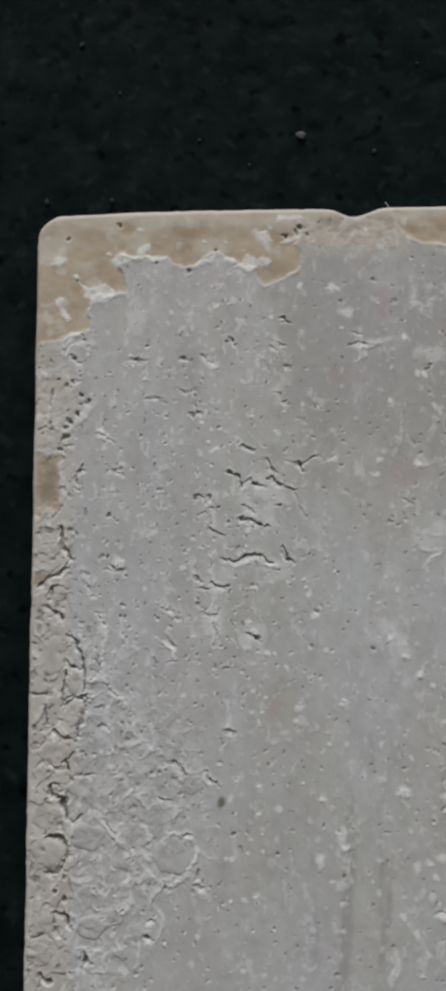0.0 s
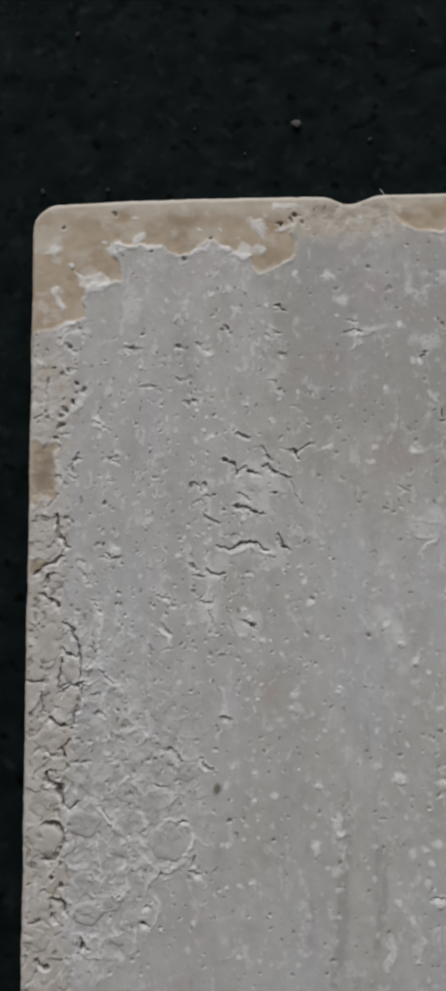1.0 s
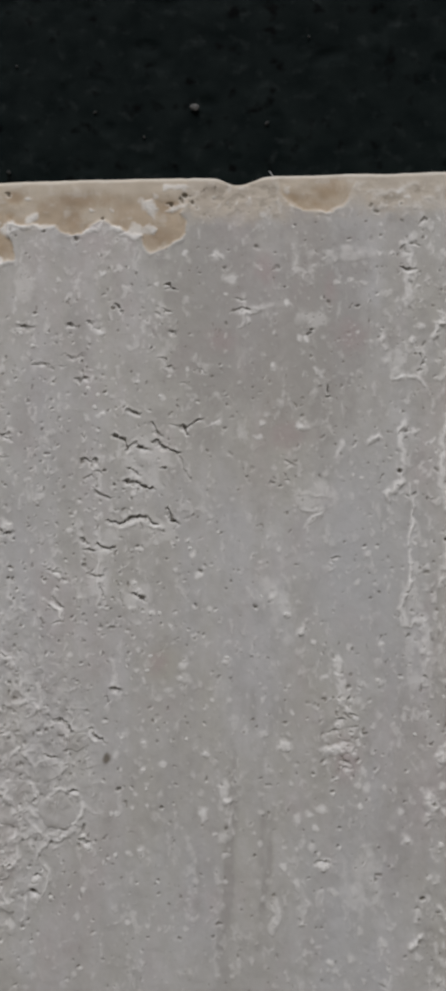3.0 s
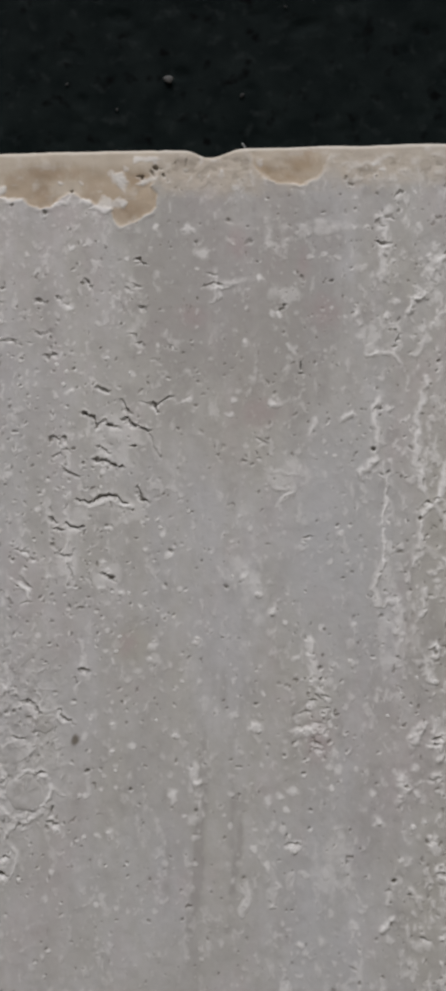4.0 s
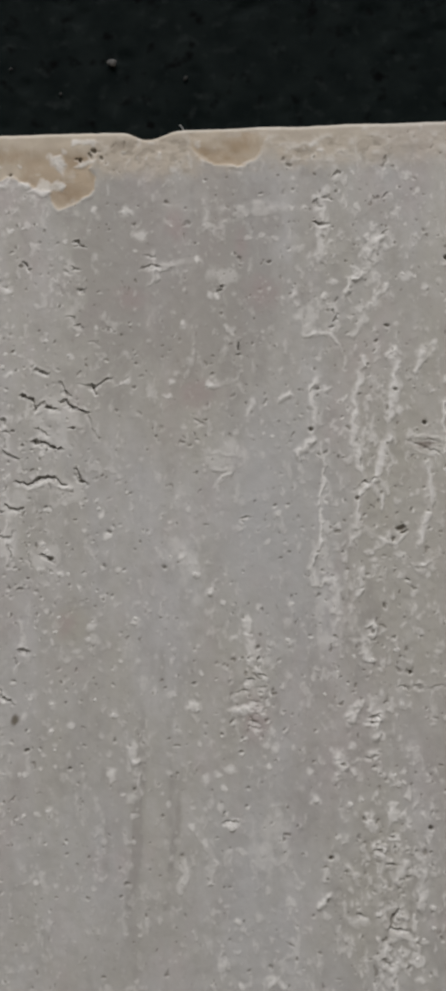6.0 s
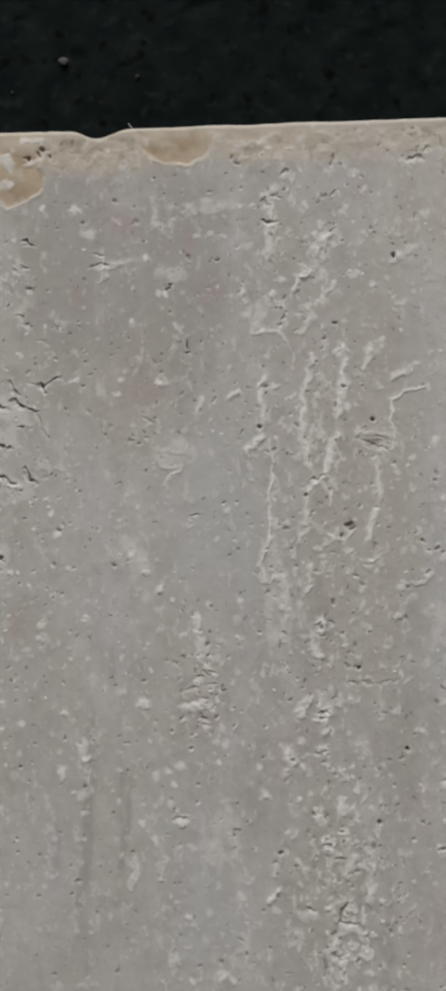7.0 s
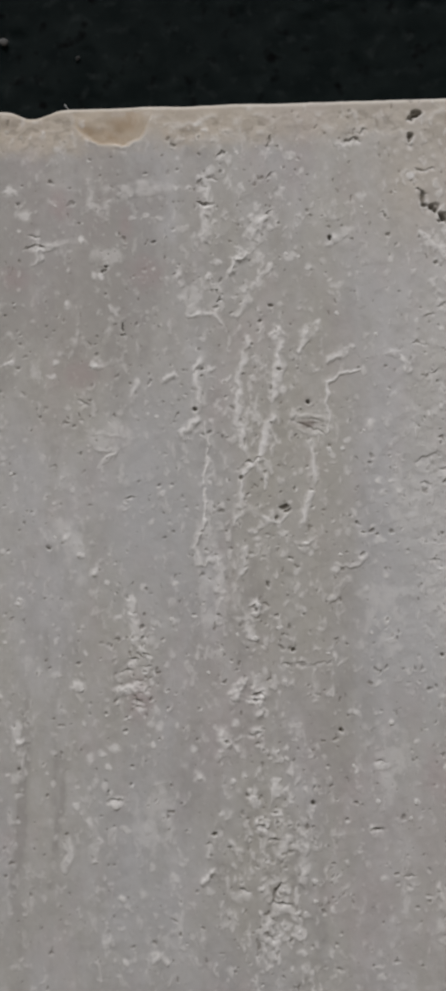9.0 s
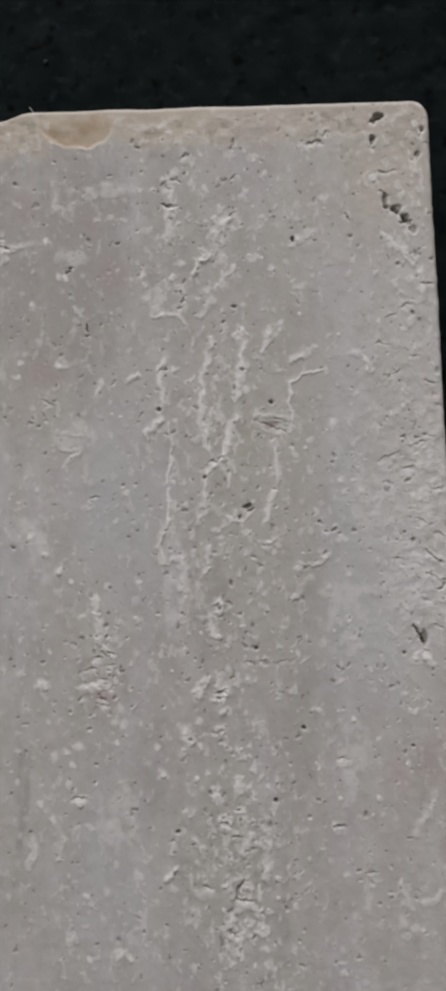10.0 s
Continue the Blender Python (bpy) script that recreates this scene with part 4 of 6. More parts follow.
vein(0.31, 0.50, (69, 106.6), (69.6, 107.8), (70.4, 108.2))
vein(0.31, 0.50, (71.3, 96), (71.8, 97.2), (71.4, 98.3), (72.3, 100.2))
vein(0.31, 0.50, (65.8, 95.4), (66.5, 96.6), (66.9, 97.8))
vein(0.36, 0.80, (62.4, 100.3), (63.2, 99.6), (63.8, 99.1))
vein(0.31, 0.50, (70.6, 92.9), (71.4, 92.5), (72.2, 93.3), (71.7, 94.8))
vein(0.31, 0.50, (74.5, 94.9), (74.9, 96.9), (74.8, 99.9), (74.6, 101.1))
vein(0.20, 0.50, (63.7, 42), (62.8, 42.4), (62, 43), (61.2, 43.4), (61, 44.4))
vein(0.17, 0.42, (75.8, 41.7), (76.8, 41.4), (77.8, 41.8), (79.4, 42.1))
vein(0.17, 0.42, (78.6, 42.4), (79.4, 42.4))
vein(0.17, 0.42, (78.7, 43.1), (79.6, 43))
vein(0.22, 0.51, (80.8, 61.1), (82, 61.3), (82.9, 61.5), (83.9, 60.8), (83.9, 59.9))
vein(0.22, 0.51, (79.3, 65.7), (80.4, 64.5), (81.3, 63.7))
vein(0.28, 0.85, (75.6, 58.3), (76.2, 59.3), (77, 58.5), (76.6, 58.2))
vein(0.28, 0.85, (69.2, 66), (69.9, 65.5), (70.5, 66.2), (70.2, 67.1), (69.5, 67))
vein(0.28, 0.85, (69.5, 69.4), (69.1, 70.1), (70.1, 70.3))
vein(0.28, 0.85, (69.7, 76.6), (70.4, 77.1), (70, 78.9), (70.3, 79.6))
vein(0.28, 0.85, (68.8, 78), (69.8, 78.1))
vein(0.28, 0.85, (69.2, 82), (70.2, 81.8))
vein(0.28, 0.85, (67.5, 76.8), (66.7, 77.6))
vein(0.28, 0.85, (68.1, 76), (67.6, 77.2))
smudge(1.5, 0.5, (77.8, 42.9), 0.5)
bloom(3.5, 6.0, (86.5, 68))
vein(0.21, 0.40, (75.4, 41.8), (76.8, 41.7), (78, 42.1))
vein(0.21, 0.40, (76.3, 43.5), (77.9, 44.1), (79.8, 44.3))
vein(0.31, 0.72, (19.6, 80.6), (20.5, 81.1), (21.3, 82.4), (20.9, 83.9), (20, 85.4), (18.8, 86.1), (17.8, 86.9))
vein(0.23, 0.50, (16.4, 81.4), (17.3, 80.6), (18.8, 80.3))
vein(0.23, 0.58, (21.3, 82.7), (22.1, 82.9), (23, 83.3))
vein(0.31, 0.50, (21.9, 76.7), (22.4, 78.2), (22.5, 81.2))
vein(0.31, 0.58, (19.2, 74.7), (20.1, 73.4), (21.8, 73.3), (22.9, 74.4))
vein(0.31, 0.43, (11.6, 73.4), (13.2, 75.7), (14.8, 76.3), (15.9, 75.7))
vein(0.34, 0.60, (23.3, 51.6), (23.4, 54.8), (23.5, 57.2))
vein(0.25, 0.50, (6.8, 47.5), (7.5, 49.9), (7.9, 50.9))
vein(0.34, 0.70, (9.3, 53.5), (9.5, 56.3), (9.2, 60.3), (8.3, 61.5))
vein(0.31, 0.50, (7.5, 61.9), (9.2, 61.5), (10.6, 63.3), (12.7, 64.9))
vein(0.34, 0.60, (6.3, 56.3), (7.4, 58.7), (7.5, 61.1))
vein(0.34, 0.80, (24.6, 46.8), (26.3, 47.3), (28.6, 46.8), (30.2, 47), (31.7, 47.5))
vein(0.25, 0.60, (17.4, 53.3), (18.5, 53.5))
vein(0.31, 0.50, (4.5, 82), (5.5, 82.4), (5.5, 83.5), (4.9, 85), (3.8, 85.8))
vein(0.31, 0.43, (8.6, 89.5), (10.5, 89.7), (11.7, 89.2))
vein(0.31, 0.43, (6.2, 86.2), (7.7, 85.8), (9.7, 86.5))
vein(0.31, 0.43, (13.6, 86.2), (15.6, 85.4), (17.3, 86.9))
vein(0.31, 0.43, (7.7, 79), (8.5, 78.2), (10.1, 79.9), (11.3, 81.2))
vein(0.31, 0.43, (11.6, 69.7), (13.6, 69.3), (15.6, 70.5))
vein(0.38, 0.50, (25.2, 64.3), (25.3, 66.6), (25.6, 67.8))
vein(0.34, 0.60, (42.8, 18.7), (44.2, 18.7), (45.5, 18.4))
vein(0.34, 0.60, (42.7, 18.7), (42.7, 20.6))
vein(0.34, 0.60, (43.3, 18.9), (43.4, 20.3))
vein(0.25, 0.50, (49.6, 44.8), (51.2, 45.6), (52.8, 45.3))
vein(0.21, 0.50, (50.8, 46.6), (52, 46.1), (53.1, 45.3))
vein(0.25, 0.40, (38.8, 80.3), (39.5, 81.6), (40, 82.7), (40.3, 85.7))
vein(0.34, 0.50, (44.2, 93.9), (45.3, 96.1), (44.9, 98.2))
vein(0.34, 0.50, (47.4, 91.3), (48.1, 92.4), (49.2, 94.6), (48.3, 97.1))
vein(0.42, 0.80, (64.5, 33.8), (63.6, 35), (63.6, 38.3), (63.3, 41.6), (62.4, 42.8), (61.2, 43.6))
vein(0.34, 0.70, (61.2, 43.6), (61.4, 44.8), (61.6, 46.1))
vein(0.19, 0.85, (64.5, 42.5), (64.8, 45), (64.2, 48.2), (64.2, 51.5), (63.8, 54.7), (63, 57.9))
vein(0.42, 0.80, (69.7, 31.5), (69.7, 34.4), (68.8, 36.8), (68.9, 39.3), (68.6, 42.6), (68.9, 45.1), (69.4, 46.9))
vein(0.51, 0.90, (74.2, 30.3), (74.2, 35.3), (73.6, 38.6), (73, 41.1), (72, 43.1), (71.8, 46), (71.1, 47.4))
vein(0.42, 1.00, (71, 47.5), (70.1, 47.7), (69.2, 48.8), (68.8, 50.8), (68.5, 53.2), (68, 55.7))
vein(0.34, 0.80, (71, 47.5), (71.6, 49.3), (71.5, 51))
vein(0.42, 0.80, (68.5, 53.2), (70.1, 54.1), (71.7, 55.1), (73.3, 55.4), (74.3, 54.6))
vein(0.34, 0.80, (69.7, 56.5), (71.3, 56.2), (72.7, 55))
vein(0.42, 0.90, (77.7, 45.2), (77.7, 47.8), (77.8, 51.1), (77.1, 53.5), (76.7, 55.5))
vein(0.26, 0.90, (79.9, 43.8), (80.4, 39.7), (80.3, 37.6), (81.5, 36.8), (83.1, 36.3), (84.5, 35.9))
vein(0.10, 0.48, (80.1, 34.9), (82, 33.9), (83.8, 32.9))
vein(0.42, 0.80, (68.7, 58.9), (68.9, 61.3), (68.2, 62.5))
vein(0.42, 0.70, (65.9, 59.6), (66.1, 62), (65.5, 64.4))
vein(0.34, 0.48, (82, 61.3), (83.4, 61.3), (84.3, 60.4))
vein(0.42, 0.80, (63.1, 56.3), (62.7, 58.3), (63.3, 60.4), (65.4, 60.2))
vein(0.42, 0.70, (65.2, 8.8), (65.4, 13.1), (65, 15.7), (65.6, 18.2))
vein(0.51, 0.60, (73.9, 14.3), (72.8, 16.6), (72, 18.3))
vein(0.34, 0.70, (71, 20.1), (69.6, 21.1), (68.5, 22.6))
vein(0.42, 0.60, (69, 24.7), (70.2, 26), (69.7, 27.3), (68.8, 28.5))
vein(0.34, 0.70, (62.5, 28.3), (64.2, 27.8), (66.2, 28.2), (67.2, 29.3))
vein(0.34, 0.60, (61.1, 21.5), (61.2, 23.4), (61.6, 24))
vein(0.34, 0.60, (72.9, 21.9), (72, 23.7), (70.9, 24.8))
vein(0.34, 0.70, (73.5, 31.1), (74, 30.2), (74.8, 30.8))
vein(0.42, 0.60, (77.8, 30.9), (79, 29.8), (79.3, 30.5))
vein(0.34, 0.60, (75.6, 58.3), (76.8, 58.5), (77.4, 57.7))
vein(0.42, 0.70, (70.1, 75.3), (69.9, 77.3), (70.3, 79.8))
vein(0.42, 0.60, (66.8, 78), (67.3, 76.2), (68.3, 75.3))
vein(0.42, 0.70, (65.4, 82.6), (64.8, 84.3), (65.5, 83))
vein(0.42, 0.70, (66.6, 83.8), (67.4, 84.4), (67.8, 85.2))
vein(0.43, 0.50, (72.2, 93.7), (72.4, 96.4), (71.4, 98.3))
vein(0.43, 0.50, (69.4, 92.8), (70.3, 94.8), (69.2, 99), (70.2, 101.3), (70.8, 102.7))
vein(0.43, 0.56, (71.7, 102.1), (72.6, 101.5), (72.1, 100.8))
vein(0.50, 0.56, (70.5, 104.4), (72.1, 103.8), (73, 104.4), (73.8, 105.2))
vein(0.43, 0.43, (69.3, 106.6), (70, 108.1), (70.3, 109.7))
vein(0.36, 0.43, (74.5, 94.5), (74.6, 96.8), (74.8, 99.2), (74.7, 100.7))
vein(0.36, 0.43, (65.8, 95.8), (66.5, 96.6), (66.8, 97.8))
vein(0.42, 0.60, (63, 96.1), (63.2, 97.1))
vein(0.42, 0.60, (62.7, 100.3), (63.5, 99.4))
vein(0.34, 0.70, (52.3, 76.4), (53.9, 75.7), (55.3, 75.9))
vein(0.42, 0.60, (54.4, 64.5), (54.2, 67.3), (54.7, 69.7))
vein(0.42, 0.60, (55.4, 109.6), (56.6, 108.9), (57.2, 109.9))
vein(0.25, 0.50, (58.9, 36.5), (59.8, 36.1), (60.6, 35.9))
vein(0.34, 0.48, (79.2, 65.7), (80.5, 64.5), (81.6, 63.2))
vein(0.42, 0.80, (93.3, 18.2), (94.6, 19.1), (96.6, 20.9), (97.3, 22.4))
vein(0.42, 0.60, (81.1, 19.1), (82.4, 18.4), (83.7, 17.9))
vein(0.42, 0.80, (88.8, 34), (90, 34.9), (91.2, 36.2))
vein(0.51, 0.80, (94.7, 73.7), (95.9, 73.3), (97.1, 74.6))
vein(0.42, 0.60, (94, 95.8), (94.8, 94.3), (96.2, 92))
vein(0.42, 0.60, (94.3, 104.4), (95.9, 104.1), (96.9, 103.1))
vein(0.42, 0.60, (91.2, 101.9), (92.3, 103.9), (93.1, 105.1))
vein(0.34, 0.60, (50.7, 47), (52.3, 46))
vein(0.34, 0.60, (49.1, 42.9), (53.2, 43.8))
vein(0.34, 0.60, (50.5, 34.7), (53.4, 33.7))
vein(0.42, 0.60, (39.6, 80.1), (39.8, 83.6), (39.9, 86.6))
vein(0.34, 0.35, (43, 17.5), (43.3, 20.2))
vein(0.34, 0.30, (43.3, 18.9), (45.3, 18.3), (47.2, 17.9), (49.3, 18.1))
vein(0.42, 0.70, (58.7, 36.7), (60.6, 36))
vein(0.42, 0.50, (50.6, 12.2), (50.2, 10.2))
vein(0.42, 0.50, (52.8, 12.7), (51.5, 14.2), (50.6, 13.4))
vein(0.76, 0.60, (65.6, 14.7), (65.7, 17))
vein(0.42, 0.60, (55.5, 36.8), (55.1, 38.6))
vein(0.68, 0.70, (54.1, 65), (54, 68), (54.5, 70.1))
vein(0.59, 0.80, (52.5, 76.4), (54.3, 76), (55.5, 76))
vein(0.42, 0.60, (38.9, 80.6), (39.7, 82.4))
vein(0.68, 0.70, (65.4, 82), (65, 84.4))
vein(0.76, 0.60, (65.9, 61), (65.5, 66.8))
vein(0.51, 0.60, (67.8, 63.6), (67.3, 66.5))
vein(0.34, 0.48, (79.4, 65.5), (81.5, 63.8))
vein(0.68, 0.80, (70, 77.8), (70.1, 79.6))
vein(0.68, 0.80, (65.6, 82), (64.8, 84.9))
vein(0.42, 0.60, (68.7, 22.4), (69.1, 21), (71, 20.3))
vein(0.76, 0.50, (73.1, 14.8), (71.8, 16.7), (70.7, 18.2))
vein(0.42, 0.70, (80.3, 34.6), (83, 33.4))
vein(0.42, 0.80, (3.9, 18.1), (5.1, 17), (6.2, 16.4))
vein(0.42, 0.80, (4.5, 19.1), (5.1, 18.3), (6.8, 17.9), (8.1, 17.7))
vein(0.42, 0.70, (6.3, 27.4), (7.1, 26.6))
vein(0.42, 0.70, (4.4, 30.1), (5.2, 28.9), (6, 27.8))
vein(0.34, 0.60, (3.9, 32.6), (3.9, 35.1), (4, 38))
vein(0.53, 0.50, (8.9, 80.1), (10.1, 79.9), (11.3, 81.2))
vein(0.46, 0.43, (12.8, 75.5), (13.9, 75.1), (14.7, 76.7))
vein(0.46, 0.43, (20.4, 73), (21.6, 72.8), (22.4, 74))
vein(0.38, 0.43, (13.6, 69.3), (14.4, 69.9))
vein(0.46, 0.43, (10, 63.8), (11.2, 64.2), (12.2, 64.9))
vein(0.46, 0.36, (14.4, 86.1), (15.2, 85.4), (16.2, 85.8))
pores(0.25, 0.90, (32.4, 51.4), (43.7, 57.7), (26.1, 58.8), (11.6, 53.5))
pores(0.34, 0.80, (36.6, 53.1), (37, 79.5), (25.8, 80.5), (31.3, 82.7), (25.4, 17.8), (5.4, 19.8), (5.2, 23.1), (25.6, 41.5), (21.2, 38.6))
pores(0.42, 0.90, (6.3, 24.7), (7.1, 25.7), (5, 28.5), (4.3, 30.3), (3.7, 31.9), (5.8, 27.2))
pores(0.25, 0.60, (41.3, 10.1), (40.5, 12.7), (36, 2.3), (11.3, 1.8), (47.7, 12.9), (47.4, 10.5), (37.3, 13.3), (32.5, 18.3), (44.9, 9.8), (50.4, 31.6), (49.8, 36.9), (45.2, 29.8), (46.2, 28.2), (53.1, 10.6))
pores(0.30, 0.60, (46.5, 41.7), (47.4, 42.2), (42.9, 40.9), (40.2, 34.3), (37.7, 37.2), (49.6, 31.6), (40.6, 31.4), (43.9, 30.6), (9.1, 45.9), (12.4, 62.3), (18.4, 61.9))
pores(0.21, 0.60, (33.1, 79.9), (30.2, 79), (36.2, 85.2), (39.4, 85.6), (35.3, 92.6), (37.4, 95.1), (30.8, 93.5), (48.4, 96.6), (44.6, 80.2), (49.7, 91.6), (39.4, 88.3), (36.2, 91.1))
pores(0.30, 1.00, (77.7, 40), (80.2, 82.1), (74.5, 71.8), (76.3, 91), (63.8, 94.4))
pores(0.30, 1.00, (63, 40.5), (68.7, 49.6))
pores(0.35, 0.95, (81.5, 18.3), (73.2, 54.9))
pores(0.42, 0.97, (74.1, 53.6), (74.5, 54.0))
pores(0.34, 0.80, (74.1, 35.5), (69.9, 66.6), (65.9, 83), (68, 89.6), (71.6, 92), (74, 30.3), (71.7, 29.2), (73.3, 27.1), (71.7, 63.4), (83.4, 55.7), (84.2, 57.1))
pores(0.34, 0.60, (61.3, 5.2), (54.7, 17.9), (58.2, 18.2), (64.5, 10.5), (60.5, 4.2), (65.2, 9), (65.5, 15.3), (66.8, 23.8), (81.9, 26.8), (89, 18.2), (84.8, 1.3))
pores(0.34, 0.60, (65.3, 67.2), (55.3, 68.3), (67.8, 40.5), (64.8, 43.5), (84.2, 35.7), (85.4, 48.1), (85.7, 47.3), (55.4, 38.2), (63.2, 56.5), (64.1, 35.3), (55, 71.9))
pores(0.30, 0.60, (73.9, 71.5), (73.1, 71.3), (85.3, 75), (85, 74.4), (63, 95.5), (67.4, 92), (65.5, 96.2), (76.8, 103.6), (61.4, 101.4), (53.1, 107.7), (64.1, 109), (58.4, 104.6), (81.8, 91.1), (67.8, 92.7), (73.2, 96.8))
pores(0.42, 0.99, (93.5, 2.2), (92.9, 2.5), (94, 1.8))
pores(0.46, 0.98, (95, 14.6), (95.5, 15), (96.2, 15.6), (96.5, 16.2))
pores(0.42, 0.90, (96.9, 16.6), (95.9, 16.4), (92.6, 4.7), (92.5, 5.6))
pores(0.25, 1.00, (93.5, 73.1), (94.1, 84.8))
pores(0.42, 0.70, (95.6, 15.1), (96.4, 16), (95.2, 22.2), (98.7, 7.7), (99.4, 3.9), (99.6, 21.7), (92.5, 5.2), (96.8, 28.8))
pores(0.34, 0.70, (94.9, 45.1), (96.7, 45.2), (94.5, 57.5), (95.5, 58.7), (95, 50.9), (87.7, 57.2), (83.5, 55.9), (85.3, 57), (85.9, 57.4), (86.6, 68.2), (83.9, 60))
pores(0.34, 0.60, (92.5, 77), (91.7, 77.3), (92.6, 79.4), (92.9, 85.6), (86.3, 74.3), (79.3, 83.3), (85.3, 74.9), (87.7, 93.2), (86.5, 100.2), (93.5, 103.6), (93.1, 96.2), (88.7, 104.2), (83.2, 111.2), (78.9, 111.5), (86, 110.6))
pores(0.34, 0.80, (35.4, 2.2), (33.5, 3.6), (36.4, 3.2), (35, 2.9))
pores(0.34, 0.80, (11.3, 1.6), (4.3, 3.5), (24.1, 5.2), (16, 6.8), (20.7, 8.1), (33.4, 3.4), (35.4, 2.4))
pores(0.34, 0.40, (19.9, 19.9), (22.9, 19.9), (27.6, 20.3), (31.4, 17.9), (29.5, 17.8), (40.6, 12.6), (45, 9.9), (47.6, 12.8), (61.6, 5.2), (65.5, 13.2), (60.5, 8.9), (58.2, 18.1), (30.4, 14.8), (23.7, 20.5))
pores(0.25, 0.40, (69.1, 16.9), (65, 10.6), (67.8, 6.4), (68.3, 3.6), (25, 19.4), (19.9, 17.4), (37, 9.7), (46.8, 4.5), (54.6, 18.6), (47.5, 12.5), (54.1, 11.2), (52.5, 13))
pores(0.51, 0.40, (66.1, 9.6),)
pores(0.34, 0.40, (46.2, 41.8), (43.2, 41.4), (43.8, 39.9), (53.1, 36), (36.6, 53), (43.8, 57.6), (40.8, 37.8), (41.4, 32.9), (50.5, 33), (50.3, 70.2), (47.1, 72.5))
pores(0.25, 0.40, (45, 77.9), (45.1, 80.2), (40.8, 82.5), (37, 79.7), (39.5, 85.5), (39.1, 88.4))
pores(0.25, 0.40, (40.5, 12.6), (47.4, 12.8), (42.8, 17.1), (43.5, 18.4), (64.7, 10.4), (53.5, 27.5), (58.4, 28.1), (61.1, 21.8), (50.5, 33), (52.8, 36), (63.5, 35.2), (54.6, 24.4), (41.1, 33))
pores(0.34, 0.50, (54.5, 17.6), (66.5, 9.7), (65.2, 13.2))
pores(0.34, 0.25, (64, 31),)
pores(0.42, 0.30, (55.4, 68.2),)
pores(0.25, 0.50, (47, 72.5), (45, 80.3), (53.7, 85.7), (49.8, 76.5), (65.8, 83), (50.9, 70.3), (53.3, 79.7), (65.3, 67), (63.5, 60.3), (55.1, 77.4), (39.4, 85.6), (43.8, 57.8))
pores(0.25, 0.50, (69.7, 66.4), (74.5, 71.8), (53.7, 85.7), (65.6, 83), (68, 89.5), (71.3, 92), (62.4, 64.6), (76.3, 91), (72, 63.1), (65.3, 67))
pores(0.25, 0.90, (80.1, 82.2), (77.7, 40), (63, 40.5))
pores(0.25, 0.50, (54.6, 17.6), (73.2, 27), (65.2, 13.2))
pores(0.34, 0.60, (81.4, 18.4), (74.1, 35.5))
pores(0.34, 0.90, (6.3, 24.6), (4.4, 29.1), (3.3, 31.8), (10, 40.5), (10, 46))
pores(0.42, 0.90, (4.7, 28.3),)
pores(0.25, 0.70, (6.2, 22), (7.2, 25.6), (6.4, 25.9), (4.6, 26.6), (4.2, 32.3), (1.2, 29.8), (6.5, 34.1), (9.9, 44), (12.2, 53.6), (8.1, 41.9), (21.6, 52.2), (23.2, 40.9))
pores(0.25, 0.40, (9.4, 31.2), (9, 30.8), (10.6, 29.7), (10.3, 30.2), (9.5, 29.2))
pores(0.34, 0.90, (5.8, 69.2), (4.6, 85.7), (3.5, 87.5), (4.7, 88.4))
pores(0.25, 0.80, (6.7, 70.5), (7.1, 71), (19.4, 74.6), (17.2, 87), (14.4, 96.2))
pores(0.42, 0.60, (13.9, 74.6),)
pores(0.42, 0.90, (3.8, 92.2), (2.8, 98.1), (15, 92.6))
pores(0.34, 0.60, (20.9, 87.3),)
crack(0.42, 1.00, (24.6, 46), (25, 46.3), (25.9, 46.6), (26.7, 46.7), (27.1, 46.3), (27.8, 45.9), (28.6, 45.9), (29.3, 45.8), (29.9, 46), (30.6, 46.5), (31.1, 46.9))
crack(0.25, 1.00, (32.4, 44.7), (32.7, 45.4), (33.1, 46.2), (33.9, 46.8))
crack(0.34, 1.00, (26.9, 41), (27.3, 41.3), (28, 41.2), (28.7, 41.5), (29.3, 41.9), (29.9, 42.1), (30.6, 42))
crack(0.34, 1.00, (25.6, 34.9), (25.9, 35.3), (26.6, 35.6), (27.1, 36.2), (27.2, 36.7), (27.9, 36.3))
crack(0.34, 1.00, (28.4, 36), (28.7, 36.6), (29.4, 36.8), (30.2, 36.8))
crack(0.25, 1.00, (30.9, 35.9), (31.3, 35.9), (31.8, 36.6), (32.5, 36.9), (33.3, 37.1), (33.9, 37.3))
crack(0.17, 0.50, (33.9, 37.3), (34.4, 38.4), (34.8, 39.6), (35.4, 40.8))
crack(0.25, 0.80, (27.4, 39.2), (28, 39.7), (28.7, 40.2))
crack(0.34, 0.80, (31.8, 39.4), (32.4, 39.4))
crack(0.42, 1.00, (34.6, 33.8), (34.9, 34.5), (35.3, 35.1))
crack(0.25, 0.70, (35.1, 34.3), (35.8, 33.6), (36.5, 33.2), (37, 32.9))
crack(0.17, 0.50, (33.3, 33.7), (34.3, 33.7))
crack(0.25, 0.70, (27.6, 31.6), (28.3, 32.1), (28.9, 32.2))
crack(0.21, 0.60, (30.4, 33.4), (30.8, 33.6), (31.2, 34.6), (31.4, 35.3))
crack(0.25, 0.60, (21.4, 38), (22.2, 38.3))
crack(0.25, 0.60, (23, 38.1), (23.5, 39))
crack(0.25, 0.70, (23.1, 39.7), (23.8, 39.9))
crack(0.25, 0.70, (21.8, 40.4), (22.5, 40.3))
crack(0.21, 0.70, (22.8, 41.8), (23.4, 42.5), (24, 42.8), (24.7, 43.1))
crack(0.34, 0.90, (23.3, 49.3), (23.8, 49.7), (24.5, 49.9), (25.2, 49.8))
